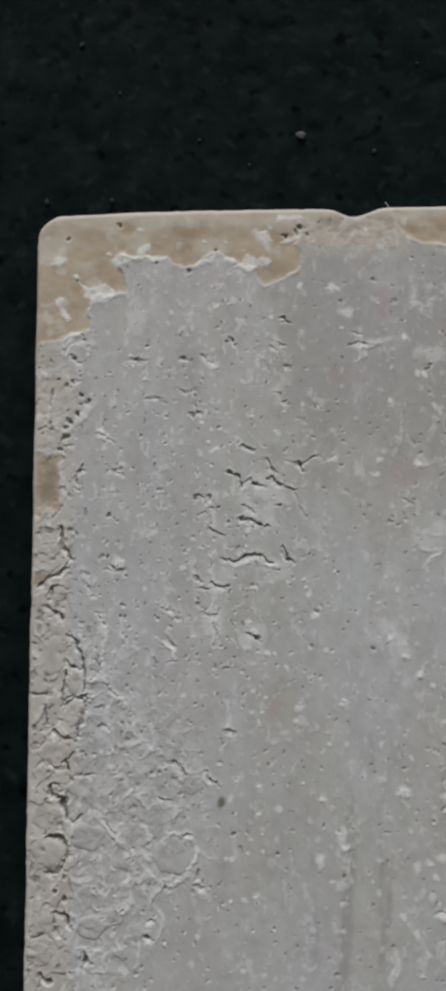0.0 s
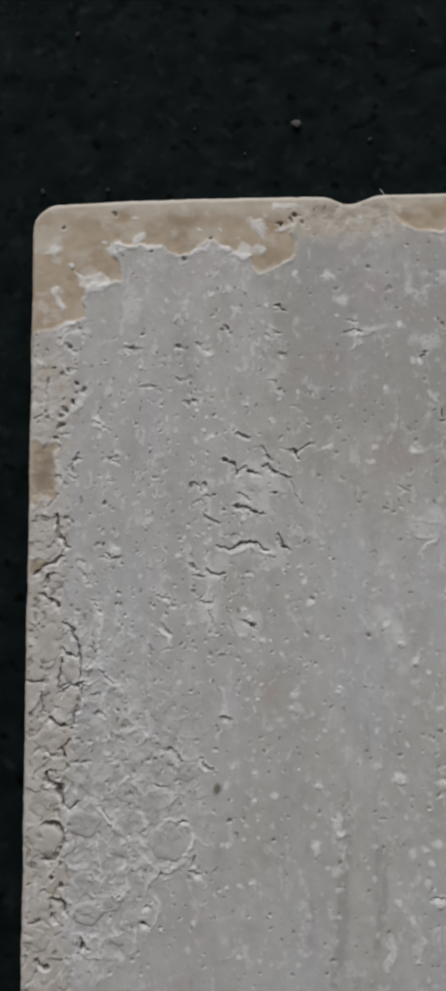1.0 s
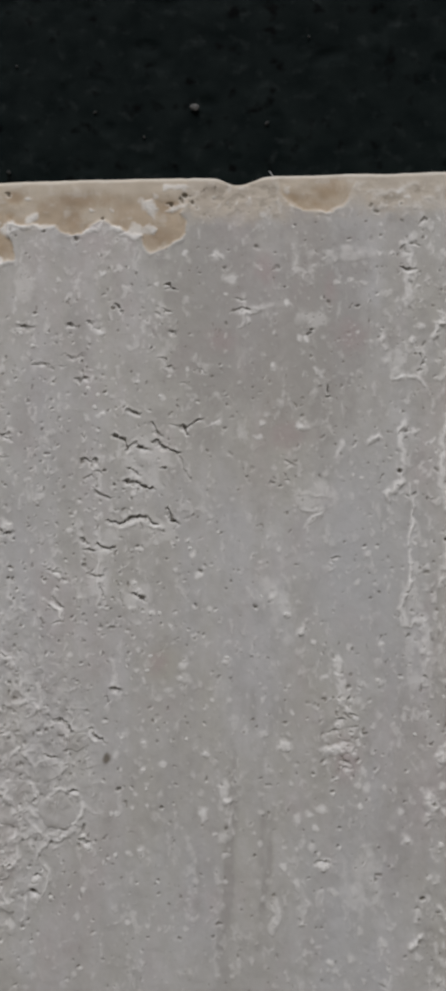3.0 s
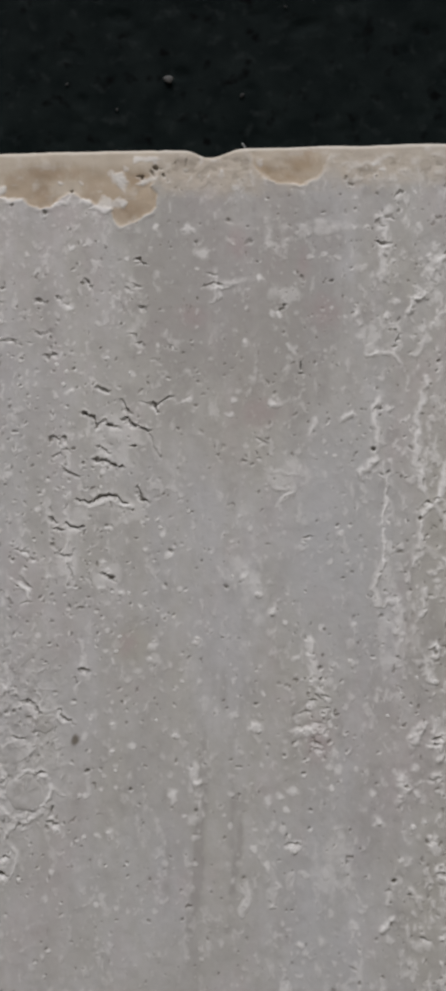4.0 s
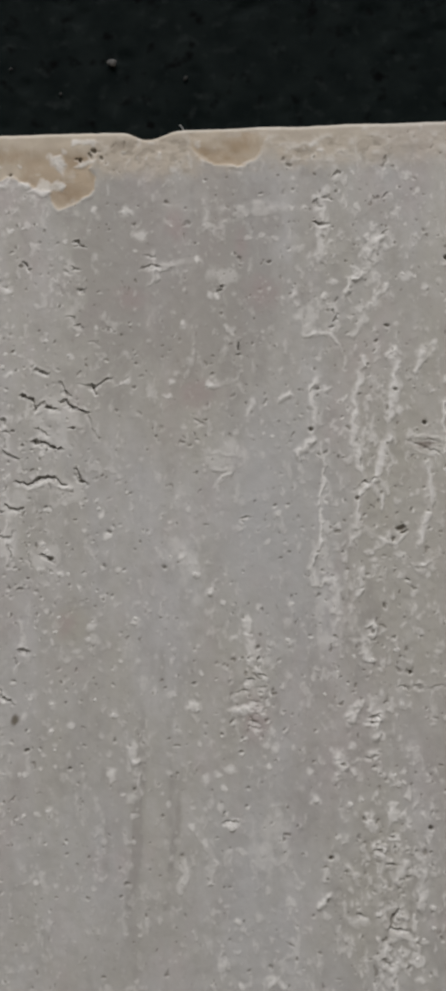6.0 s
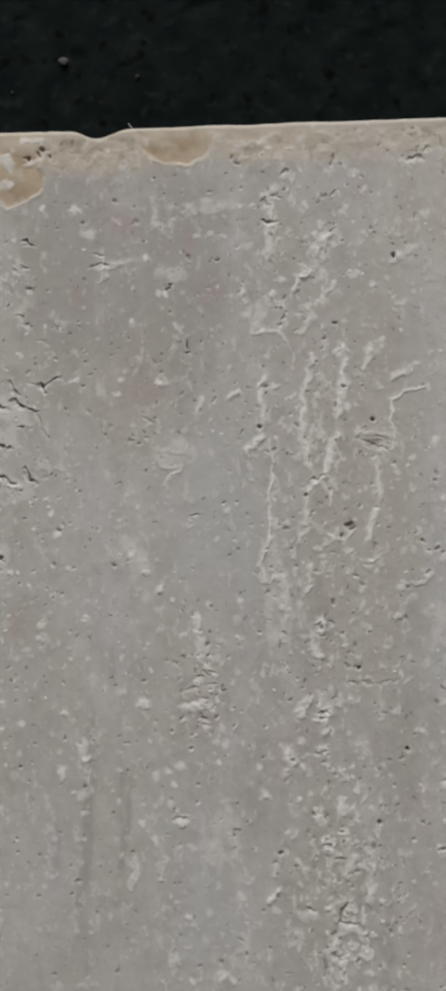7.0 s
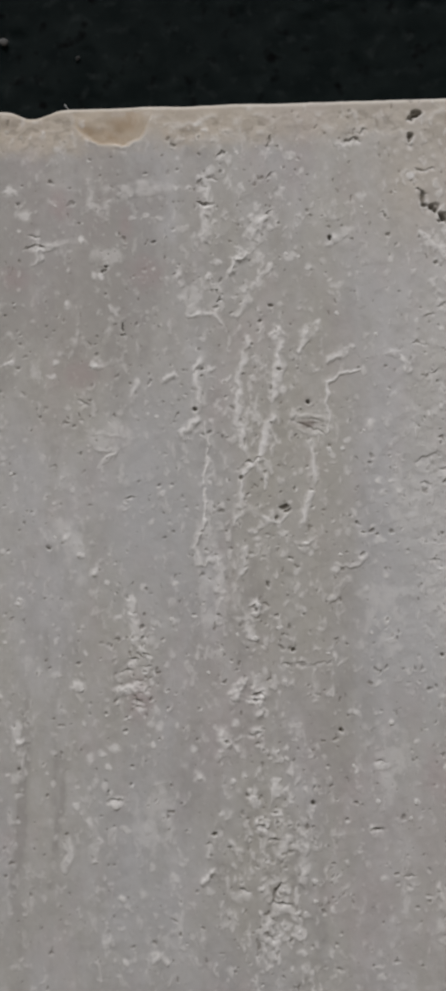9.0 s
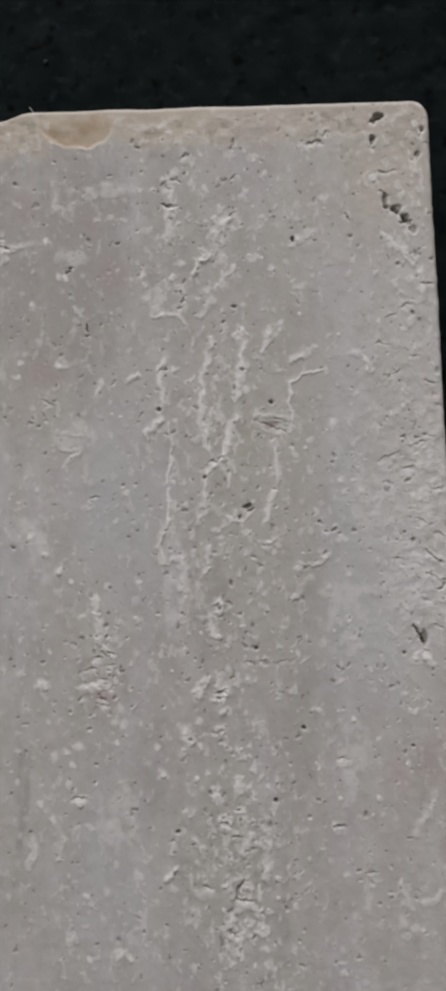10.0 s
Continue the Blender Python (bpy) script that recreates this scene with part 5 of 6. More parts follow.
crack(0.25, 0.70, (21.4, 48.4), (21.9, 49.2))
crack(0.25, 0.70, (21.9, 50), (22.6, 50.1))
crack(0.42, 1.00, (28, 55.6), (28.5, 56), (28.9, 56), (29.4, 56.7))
crack(0.30, 0.80, (25, 67.9), (26, 68))
crack(0.21, 0.60, (15.1, 25.2), (16.3, 25.4), (17.1, 25.9))
crack(0.17, 0.50, (19.3, 24.2), (20.1, 24.6), (21.1, 24.2))
crack(0.17, 0.50, (20.7, 27.2), (22.1, 27.2))
crack(0.34, 0.60, (12.9, 19.9), (13.9, 20.1))
crack(0.42, 0.60, (19.6, 19.9), (20.3, 20))
crack(0.34, 0.50, (22.1, 19.7), (22.8, 20.3))
crack(0.34, 0.80, (33, 15.2), (33.6, 15.1), (34.1, 15.4))
crack(0.21, 0.60, (31.9, 24.5), (32.5, 24.8), (32.7, 25.3))
crack(0.21, 0.60, (32.8, 25.7), (33.5, 26.3))
crack(0.25, 0.60, (8.9, 53.1), (9.4, 54.3))
crack(0.25, 0.60, (8.9, 58.7), (8.8, 60.3))
crack(0.25, 0.80, (9.6, 61.7), (10.1, 62.7), (11.1, 63.5))
crack(0.25, 0.60, (17.4, 52.8), (18.2, 52.9), (18.8, 53.7))
crack(0.25, 0.60, (17.9, 56.4), (18.5, 57.2))
crack(0.25, 0.60, (6.5, 33.9), (5.7, 35.3), (5.9, 36.6), (6.2, 37.3))
crack(0.42, 1.00, (3.7, 41.9), (4.1, 43.4), (3.9, 44.3), (5, 45.2), (5.3, 46))
crack(0.34, 0.90, (1.1, 49.6), (2.1, 48.8), (3.8, 48.2), (4.5, 47.4))
crack(0.51, 1.00, (3.5, 49.7), (2.7, 50.3), (2.4, 51.1))
crack(0.25, 0.80, (1.9, 52.1), (3.2, 52.7), (4.1, 53.7))
crack(0.34, 1.00, (4.9, 55.6), (5.9, 56.5), (6.5, 57.9), (6.9, 59.5), (7.1, 61.5), (6.8, 63))
crack(0.42, 1.00, (4.6, 59), (5.3, 59.8), (6.1, 60))
crack(0.25, 0.90, (4.6, 60.4), (4.5, 62.6), (4.3, 64.6))
crack(0.25, 0.90, (4.7, 64.4), (5.6, 63.7), (6.8, 63.4))
crack(0.42, 1.00, (6.8, 63.3), (7.4, 63.8), (7.2, 64.8))
crack(0.34, 0.90, (6.8, 65.6), (6.9, 66.4), (6.5, 67.2), (6.2, 68.3))
crack(0.25, 0.80, (2.1, 64.6), (2.3, 65.8), (2.2, 67))
crack(0.25, 0.80, (3.1, 67.5), (4, 68.6), (5.2, 68.8), (5.8, 68.5))
crack(0.42, 1.00, (4.6, 71.6), (5.1, 72.6), (5.2, 73.7))
crack(0.25, 0.80, (2.5, 71.6), (3.3, 72.2))
crack(0.42, 1.00, (2.9, 74.7), (3.2, 75.9), (4.3, 76.5), (4.8, 77.4), (5.1, 78.6))
crack(0.38, 1.00, (2.1, 80.9), (3.2, 80.7), (4.4, 80.9), (5, 81.8), (5.1, 82.9), (4.7, 84), (3.8, 85), (2.8, 85))
crack(0.25, 0.60, (9.3, 78.6), (10.1, 79.3), (11, 80.3))
crack(0.34, 1.00, (3.4, 89.9), (4.5, 90.3), (5.4, 90.7), (5.6, 91.6))
crack(0.34, 1.00, (3.5, 90.3), (3.7, 92.2), (4.3, 92.5))
crack(0.25, 0.80, (7.6, 94.9), (7.7, 95.6), (7.2, 96.2))
crack(0.34, 0.90, (1.6, 97.4), (2.4, 98.1), (3.1, 98.1))
crack(0.21, 0.60, (17.5, 71.9), (18.8, 72), (19.7, 73))
crack(0.25, 0.60, (16.7, 76.2), (18, 76.2))
crack(0.25, 0.70, (22.4, 72.8), (22.9, 73.8), (23.9, 74.5))
crack(0.34, 0.80, (19.4, 80.5), (20.2, 80.5))
crack(0.59, 1.00, (15, 92.3), (15.4, 92.8))
crack(0.34, 0.80, (21.2, 86.3), (22, 86.7))
crack(0.25, 0.60, (8.6, 29.5), (9.6, 30.2), (10.5, 31))
crack(0.25, 0.50, (10.7, 34.4), (11.6, 35))
crack(0.25, 0.60, (32.3, 17.9), (33.2, 18.4))
crack(0.25, 0.50, (41.5, 18.5), (42.6, 18.2), (43.5, 18.4))
crack(0.21, 0.50, (51.5, 21.2), (51.6, 22.4))
crack(0.34, 0.90, (66.7, 25.3), (66.4, 26.1), (66.2, 27))
crack(0.42, 0.80, (64.4, 13.1), (65.2, 13.4), (65.8, 13.1))
crack(0.34, 0.60, (65.6, 9.6), (66.7, 9.9))
crack(0.42, 0.60, (74, 4.2), (73.8, 5.5))
crack(0.34, 0.60, (74, 9.4), (73.6, 10))
crack(0.42, 0.60, (67.7, 6.2), (67.1, 6.8))
crack(0.34, 0.60, (83.8, 5.3), (85, 5.1), (85.8, 5.3))
crack(0.34, 0.50, (85.9, 4.2), (86.7, 3.7))
crack(0.42, 0.70, (88.6, 15), (88.7, 15.8))
crack(0.25, 0.50, (73.2, 14.9), (73.8, 14.3))
crack(0.34, 0.70, (69.6, 47.4), (70.4, 47.6), (71, 47))
crack(0.25, 0.45, (75.8, 42.2), (76.5, 42.9), (77.8, 43.4), (79.7, 44))
crack(0.21, 0.40, (78.1, 42.7), (79.4, 43))
crack(0.21, 0.40, (78.1, 42.2), (79.4, 42.4))
crack(0.25, 0.60, (69, 77.1), (70, 77), (70.5, 76.7))
crack(0.25, 0.60, (68.7, 77.7), (69.8, 77.8))
crack(0.25, 0.60, (68.9, 82), (70, 82))
crack(0.25, 0.50, (54, 51.5), (55, 51.5))
crack(0.17, 0.30, (75.8, 73.8), (77, 73.7), (79.2, 73.5))
crack(0.34, 0.70, (70.3, 93.8), (69.4, 93.5))
crack(0.34, 0.70, (70.9, 95.2), (71.8, 95.2))
crack(0.42, 0.80, (71.9, 100.6), (71.5, 101.3), (71.2, 102.1), (71, 103))
crack(0.25, 0.80, (71.1, 102.9), (72, 103.2), (72.8, 103.1))
crack(0.34, 0.60, (66.7, 101.2), (67.5, 101.4))
crack(0.25, 0.50, (54.3, 77.4), (55.2, 77.6))
crack(0.25, 0.50, (54.5, 78.1), (55.3, 78.2))
crack(0.34, 0.70, (70, 106.6), (70.5, 107.5))
crack(0.25, 0.70, (50.7, 89.7), (51.5, 89.5), (52.1, 89.9))
crack(0.25, 0.50, (84, 94.3), (84.8, 94.2))
crack(0.25, 0.70, (93.2, 12), (94.2, 12.6))
crack(0.34, 0.70, (94.1, 14.4), (95.3, 14.8), (96.4, 15.9), (97, 17.5))
crack(0.42, 0.90, (92.4, 2.4), (93.4, 2.1), (94, 1.8))
crack(0.51, 0.60, (92.5, 4.5), (92.5, 6.1))
crack(0.42, 0.90, (94.9, 69.7), (95.5, 70.8), (95.9, 71.5), (96.1, 72.8))
crack(0.30, 0.80, (97.1, 59.9), (97.7, 61), (99, 61.6))
crack(0.51, 0.90, (99.2, 63.8), (98.7, 65))
crack(0.42, 0.60, (97.2, 20.6), (97.4, 21.8))
crack(0.34, 0.70, (98.1, 24.8), (99.5, 24.8))
crack(0.25, 0.50, (93, 9.4), (94.2, 9.7), (95.4, 9.3))
crack(0.34, 0.50, (98, 7.8), (98.7, 7))
crack(0.25, 0.50, (99, 4.5), (99.6, 3.5))
crack(0.25, 0.50, (96.3, 34.3), (97.1, 34.5))
crack(0.25, 0.50, (94.1, 36.7), (94.9, 36.3))
crack(0.21, 0.40, (91.6, 48.1), (93, 47.7), (94.3, 47))
crack(0.25, 0.50, (98.7, 51.9), (99.7, 51.7))
crack(0.25, 0.50, (97.6, 44.9), (98.7, 45.1))
crack(0.34, 0.60, (84.8, 86), (85.6, 86.2))
crack(0.34, 0.60, (83.8, 94.3), (84.6, 94.4))
crack(0.34, 0.50, (87.7, 100.4), (88.3, 100.1))
crack(0.25, 0.50, (96.6, 62.9), (98.1, 63.5), (98.9, 64.2))
crack(0.25, 0.50, (53.9, 72.2), (54.8, 72.4))
crack(0.25, 0.50, (55.4, 73.3), (56.4, 73.2))
crack(0.25, 0.50, (52.7, 73.6), (53.5, 73.5))
crack(0.25, 0.50, (55.5, 71.5), (56.3, 71.8))
crack(0.25, 0.45, (54.6, 74.8), (55.5, 74.9))
crack(0.21, 0.50, (10, 34), (10.5, 34.5))
crack(0.21, 0.50, (10.5, 37.5), (11.2, 37.7))
crack(0.25, 0.50, (9.5, 47.5), (10.7, 47.8), (11.7, 47.5))
crack(0.21, 0.50, (7.5, 49.5), (8, 50.7))
crack(0.21, 0.50, (26.1, 55.6), (26.6, 57.4))
crack(0.21, 0.50, (23.6, 59.6), (23.9, 61.1))
crack(0.21, 0.50, (23.7, 54.4), (24.1, 56.4))
crack(0.21, 0.50, (30.6, 20.4), (30.9, 21.7))
crack(0.21, 0.50, (32.9, 20.9), (33.7, 21.1))
crack(0.21, 0.50, (31.4, 18.3), (31.9, 18.9))
crack(0.21, 0.50, (34.6, 28), (35.6, 28.4))
crack(0.21, 0.50, (36.9, 26.4), (37.9, 26.9))
crack(0.21, 0.40, (48.2, 38.9), (49.1, 39.3))
crack(0.25, 0.50, (95.5, 27.9), (96.5, 27.7))
crack(0.25, 0.50, (93.6, 29.1), (94.7, 28.8))
crack(0.25, 0.50, (92.2, 32.5), (93.2, 32.9))
crack(0.25, 0.50, (98.2, 37.7), (99.4, 38.3))
crack(0.25, 0.50, (99.3, 41.1), (100.2, 41.5))
crack(0.25, 0.60, (96.5, 46), (97.5, 45.7))
crack(0.25, 0.50, (94.7, 49.2), (96, 49))
crack(0.25, 0.50, (92.2, 50.8), (93.1, 51.2))
crack(0.25, 0.50, (96, 55.9), (97.1, 56.4))
crack(0.25, 0.60, (98.4, 57.6), (99.4, 58.1))
crack(0.25, 0.50, (92.9, 60.7), (93.8, 61))
crack(0.25, 0.50, (96.2, 66.1), (97.1, 66.5))
crack(0.25, 0.50, (97.8, 69.4), (98.5, 70))
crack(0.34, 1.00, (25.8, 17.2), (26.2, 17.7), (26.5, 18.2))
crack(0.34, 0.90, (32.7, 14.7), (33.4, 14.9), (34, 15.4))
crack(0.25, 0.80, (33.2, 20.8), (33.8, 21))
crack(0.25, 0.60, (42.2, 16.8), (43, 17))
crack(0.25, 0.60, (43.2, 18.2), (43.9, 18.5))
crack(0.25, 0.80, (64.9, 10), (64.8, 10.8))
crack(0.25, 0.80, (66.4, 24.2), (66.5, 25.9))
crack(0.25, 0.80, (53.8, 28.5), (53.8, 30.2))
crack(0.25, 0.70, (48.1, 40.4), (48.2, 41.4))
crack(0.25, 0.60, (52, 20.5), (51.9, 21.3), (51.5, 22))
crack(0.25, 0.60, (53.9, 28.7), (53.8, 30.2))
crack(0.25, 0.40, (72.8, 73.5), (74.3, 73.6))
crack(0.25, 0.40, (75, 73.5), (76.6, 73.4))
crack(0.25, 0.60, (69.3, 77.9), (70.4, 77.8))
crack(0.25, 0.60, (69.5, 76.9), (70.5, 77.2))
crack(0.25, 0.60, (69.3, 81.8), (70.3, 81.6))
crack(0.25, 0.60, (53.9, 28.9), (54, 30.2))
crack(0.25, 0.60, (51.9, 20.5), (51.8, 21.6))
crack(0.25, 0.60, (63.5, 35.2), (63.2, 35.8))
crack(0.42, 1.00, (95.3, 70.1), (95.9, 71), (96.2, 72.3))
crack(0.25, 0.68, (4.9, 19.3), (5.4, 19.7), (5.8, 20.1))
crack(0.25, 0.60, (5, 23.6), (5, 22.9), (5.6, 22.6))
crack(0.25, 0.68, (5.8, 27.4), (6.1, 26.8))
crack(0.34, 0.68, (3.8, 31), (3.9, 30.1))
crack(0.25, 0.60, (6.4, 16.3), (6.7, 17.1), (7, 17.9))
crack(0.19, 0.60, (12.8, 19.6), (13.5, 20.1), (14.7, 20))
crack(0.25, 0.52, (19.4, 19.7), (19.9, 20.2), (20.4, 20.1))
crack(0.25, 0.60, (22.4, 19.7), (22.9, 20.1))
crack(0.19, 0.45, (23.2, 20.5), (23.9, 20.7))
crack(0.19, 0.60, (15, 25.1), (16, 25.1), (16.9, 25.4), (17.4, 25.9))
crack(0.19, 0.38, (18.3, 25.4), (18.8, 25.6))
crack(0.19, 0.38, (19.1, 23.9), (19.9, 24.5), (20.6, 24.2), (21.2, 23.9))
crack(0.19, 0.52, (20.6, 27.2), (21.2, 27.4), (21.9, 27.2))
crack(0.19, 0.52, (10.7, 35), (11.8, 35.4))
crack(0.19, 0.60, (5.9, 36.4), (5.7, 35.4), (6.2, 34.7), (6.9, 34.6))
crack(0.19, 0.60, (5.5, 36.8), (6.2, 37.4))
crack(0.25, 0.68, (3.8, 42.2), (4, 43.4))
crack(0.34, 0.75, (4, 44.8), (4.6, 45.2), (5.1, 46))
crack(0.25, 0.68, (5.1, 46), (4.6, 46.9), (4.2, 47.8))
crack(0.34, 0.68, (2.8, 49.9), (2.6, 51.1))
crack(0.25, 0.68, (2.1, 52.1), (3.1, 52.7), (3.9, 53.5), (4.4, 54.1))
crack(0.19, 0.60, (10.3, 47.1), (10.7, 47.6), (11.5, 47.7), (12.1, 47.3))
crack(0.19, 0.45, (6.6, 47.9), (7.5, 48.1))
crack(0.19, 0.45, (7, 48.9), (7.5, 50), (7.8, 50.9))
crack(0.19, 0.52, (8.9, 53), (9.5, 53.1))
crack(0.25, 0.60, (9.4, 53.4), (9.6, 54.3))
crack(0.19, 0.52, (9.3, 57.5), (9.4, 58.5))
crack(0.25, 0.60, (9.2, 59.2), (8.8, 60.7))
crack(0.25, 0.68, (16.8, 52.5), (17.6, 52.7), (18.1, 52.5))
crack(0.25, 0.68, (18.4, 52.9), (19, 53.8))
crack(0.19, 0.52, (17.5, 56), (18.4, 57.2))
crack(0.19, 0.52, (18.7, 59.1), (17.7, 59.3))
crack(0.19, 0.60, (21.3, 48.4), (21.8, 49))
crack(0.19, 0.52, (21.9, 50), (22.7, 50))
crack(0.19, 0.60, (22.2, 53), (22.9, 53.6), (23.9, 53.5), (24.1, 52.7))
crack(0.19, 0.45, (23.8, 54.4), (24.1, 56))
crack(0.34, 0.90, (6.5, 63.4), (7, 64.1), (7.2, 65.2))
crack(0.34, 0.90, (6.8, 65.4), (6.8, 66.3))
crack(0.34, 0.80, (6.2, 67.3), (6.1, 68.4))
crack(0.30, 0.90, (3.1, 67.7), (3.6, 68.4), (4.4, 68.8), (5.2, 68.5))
crack(0.34, 0.90, (4.7, 71.5), (4.9, 72.4), (5.3, 73.6))
crack(0.30, 0.80, (2.5, 71.8), (3.3, 72.2), (4.2, 72.3))
crack(0.25, 0.60, (6, 73.1), (7.2, 73.3), (8.3, 73.1))
crack(0.30, 0.90, (3.6, 74.3), (2.9, 74.5), (2.7, 75.1), (3.3, 75.7), (4.2, 76))
crack(0.42, 1.00, (4.2, 76), (4.6, 77), (5, 78.3))
crack(0.25, 0.80, (5, 78.3), (5.8, 79), (6.9, 78))
crack(0.34, 0.80, (2.1, 64.6), (2.2, 65.8), (2.4, 67))
crack(0.25, 0.70, (8.7, 65), (9.4, 64.7))
crack(0.30, 0.60, (8.9, 67.2), (10, 67.4))
crack(0.30, 0.90, (17.7, 71.5), (18.4, 71.7), (18.8, 71.8))
crack(0.30, 0.70, (19.4, 71.9), (19.7, 73), (19.5, 74))
crack(0.30, 0.90, (16.6, 76), (17.4, 76.3), (18, 76))
crack(0.30, 0.70, (22.4, 72.8), (22.7, 73.8), (23.4, 74.2))
crack(0.25, 0.60, (9.9, 78.2), (10.1, 79.3), (10.7, 80.1))
crack(0.42, 0.90, (2.9, 80.6), (4.1, 80.9), (4.9, 81.8), (4.9, 82.9))
crack(0.34, 0.80, (4.4, 83.7), (3.8, 84.9), (3, 85.2), (2.6, 85))
crack(0.34, 0.80, (3.5, 89.8), (4.4, 90.1), (5.2, 90.4), (5.4, 91.4))
crack(0.25, 0.70, (3.4, 90.7), (3.5, 91.8))
crack(0.34, 0.80, (7.5, 94.6), (7.6, 95.6), (7, 96.2))
crack(0.25, 0.70, (1.7, 97.2), (2.4, 98))
crack(0.25, 0.80, (15.2, 90.6), (15.8, 90.6))
crack(0.25, 0.50, (7.5, 91.9), (8.9, 91.9))
crack(0.30, 0.70, (21.4, 84.6), (21.3, 85.6))
crack(0.30, 0.70, (21.1, 86.3), (21.9, 86.6))
crack(0.30, 0.70, (19.6, 80.5), (20.5, 80.6))
crack(0.25, 0.60, (18.4, 85.2), (19.1, 85.2))
crack(0.25, 0.40, (17.7, 87.1), (18.4, 86.7))
crack(0.20, 0.75, (30.9, 35.9), (31.7, 36.2), (32.2, 36.8), (33.3, 37.1), (34.2, 37.4))
crack(0.20, 0.75, (30.6, 33.2), (31.1, 34.3), (31.5, 35.2))
crack(0.20, 0.75, (27.8, 31.7), (28.3, 32), (28.8, 32.1))
crack(0.20, 0.75, (32.4, 44.9), (32.8, 45.8), (33.1, 46.4))
crack(0.20, 0.55, (22.6, 41.7), (23.2, 42.4), (24, 42.8), (24.9, 43.1))
crack(0.20, 0.75, (23.1, 38.1), (23.5, 38.8))
crack(0.20, 0.75, (21.4, 38), (22.2, 38.4))

# paler rim: worn stone, with the edge's highlight put into the colour
pale = np.maximum(pale, 0.22 * step(-np.minimum(np.minimum(Y + 0.1, X + 0.1), 100.4 - X) + 0.5 * (fbm(X, Y, 1.5, 1.5, 402, 2) - 0.5), -0.7, -0.1))

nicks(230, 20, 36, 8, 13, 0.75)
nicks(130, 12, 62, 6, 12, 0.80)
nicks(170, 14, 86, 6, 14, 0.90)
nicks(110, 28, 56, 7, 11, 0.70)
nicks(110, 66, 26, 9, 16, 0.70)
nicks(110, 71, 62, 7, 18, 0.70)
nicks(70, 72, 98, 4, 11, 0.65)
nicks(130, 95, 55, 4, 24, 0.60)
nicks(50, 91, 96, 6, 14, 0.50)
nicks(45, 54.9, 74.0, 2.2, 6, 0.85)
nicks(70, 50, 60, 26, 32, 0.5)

# ---- the outline: rounded corners, a notch in the upper edge, small nicks ----
wob = 0.35 * (fbm(X, Y, 6, 6, 501, 4, 0.5) - 0.5) + 0.10 * (fbm(X, Y, 0.8, 0.8, 502, 2) - 0.5)
left = X - 0.15 + 0.005 * Y
right = 100.45 + 0.3 * step(Y, 30, 80) - X
top = Y + 0.40 - 0.40 * step(-X, -14, -3)
top = top - 1.15 * np.exp(-np.abs((X - 42.6) / np.where(X < 42.6, 2.0, 2.9)) ** 2.4)
bottom = 200 - Y


def rounded(a, b, r):
    """Depth inside a corner of two edges, rounded with radius r."""
    return np.where((a < r) & (b < r), r - np.hypot(r - np.minimum(a, r), r - np.minimum(b, r)), np.minimum(a, b))


inner = np.minimum(np.minimum(rounded(left, top, 3.6), rounded(right, top, 2.4)), np.minimum(rounded(left, bottom, 3), rounded(right, bottom, 3))) + wob
gy, gx = np.gradient(inner, ys, xs)
size = np.hypot(gx, gy) + 1e-6
out = np.clip(-inner, 0, None)
PX, PY = X + gx / size * out, Y + gy / size * out
ROUND = 0.8
ease = np.clip((ROUND - np.clip(inner, 0, ROUND)) / ROUND, 0, 1)
drop = ROUND * (1 - np.sqrt(np.clip(1 - ease * ease, 0, 1)))
Z = np.where(inner > 0, -drop + relief * step(inner, 0.0, 0.8), -ROUND - (THICK - ROUND) * np.clip(out / 0.55, 0, 1))
Z = np.maximum(Z, -THICK)


def sheet(name, px, py, pz, keep, mat, parent, layers):
    """One mesh from a regular grid of points, in metres, with named layers on its points."""
    nj, ni = px.shape
    me = bpy.data.meshes.new(name)
    idx = np.arange(nj * ni).reshape(nj, ni)
    quads = np.stack([idx[1:, :-1], idx[1:, 1:], idx[:-1, 1:], idx[:-1, :-1]], -1)[keep]
    me.vertices.add(nj * ni)
    me.vertices.foreach_set("co", np.stack([px, py, pz], -1).astype(np.float32).ravel())
    n = len(quads)
    me.loops.add(4 * n)
    me.loops.foreach_set("vertex_index", quads.astype(np.int32).ravel())
    me.polygons.add(n)
    me.polygons.foreach_set("loop_start", np.arange(0, 4 * n, 4, dtype=np.int32))
    me.polygons.foreach_set("use_smooth", np.ones(n, bool))
    me.update(calc_edges=True)
    for key, values in layers.items():
        me.attributes.new(key, "FLOAT", "POINT").data.foreach_set("value", values.astype(np.float32).ravel())
    me.materials.append(mat)
    ob = new(name, me)
    ob.parent = parent
    return ob


tile = tagged(new("stone_tile"), "weathered grey-beige stone tile with cracked flaking face on black worktop", "tile")
tile.location = (-0.05, 0, BOARD)
far = (out > 0.62)
keep = ~(far[1:, 1:] & far[:-1, :-1] & far[1:, :-1] & far[:-1, 1:])
sheet("face", PX / 1000, -PY / 1000, (Z + THICK) / 1000, keep, STONE, tile, {"pale": pale, "dirt": dirt, "bare": bare_at, "stain": stain_at, "honey": honey_at, "hue": hue_at, "tone": tone})


def height_at(x, y):
    return Z[min(np.searchsorted(ys, y), len(ys) - 1), min(np.searchsorted(xs, x), len(xs) - 1)]


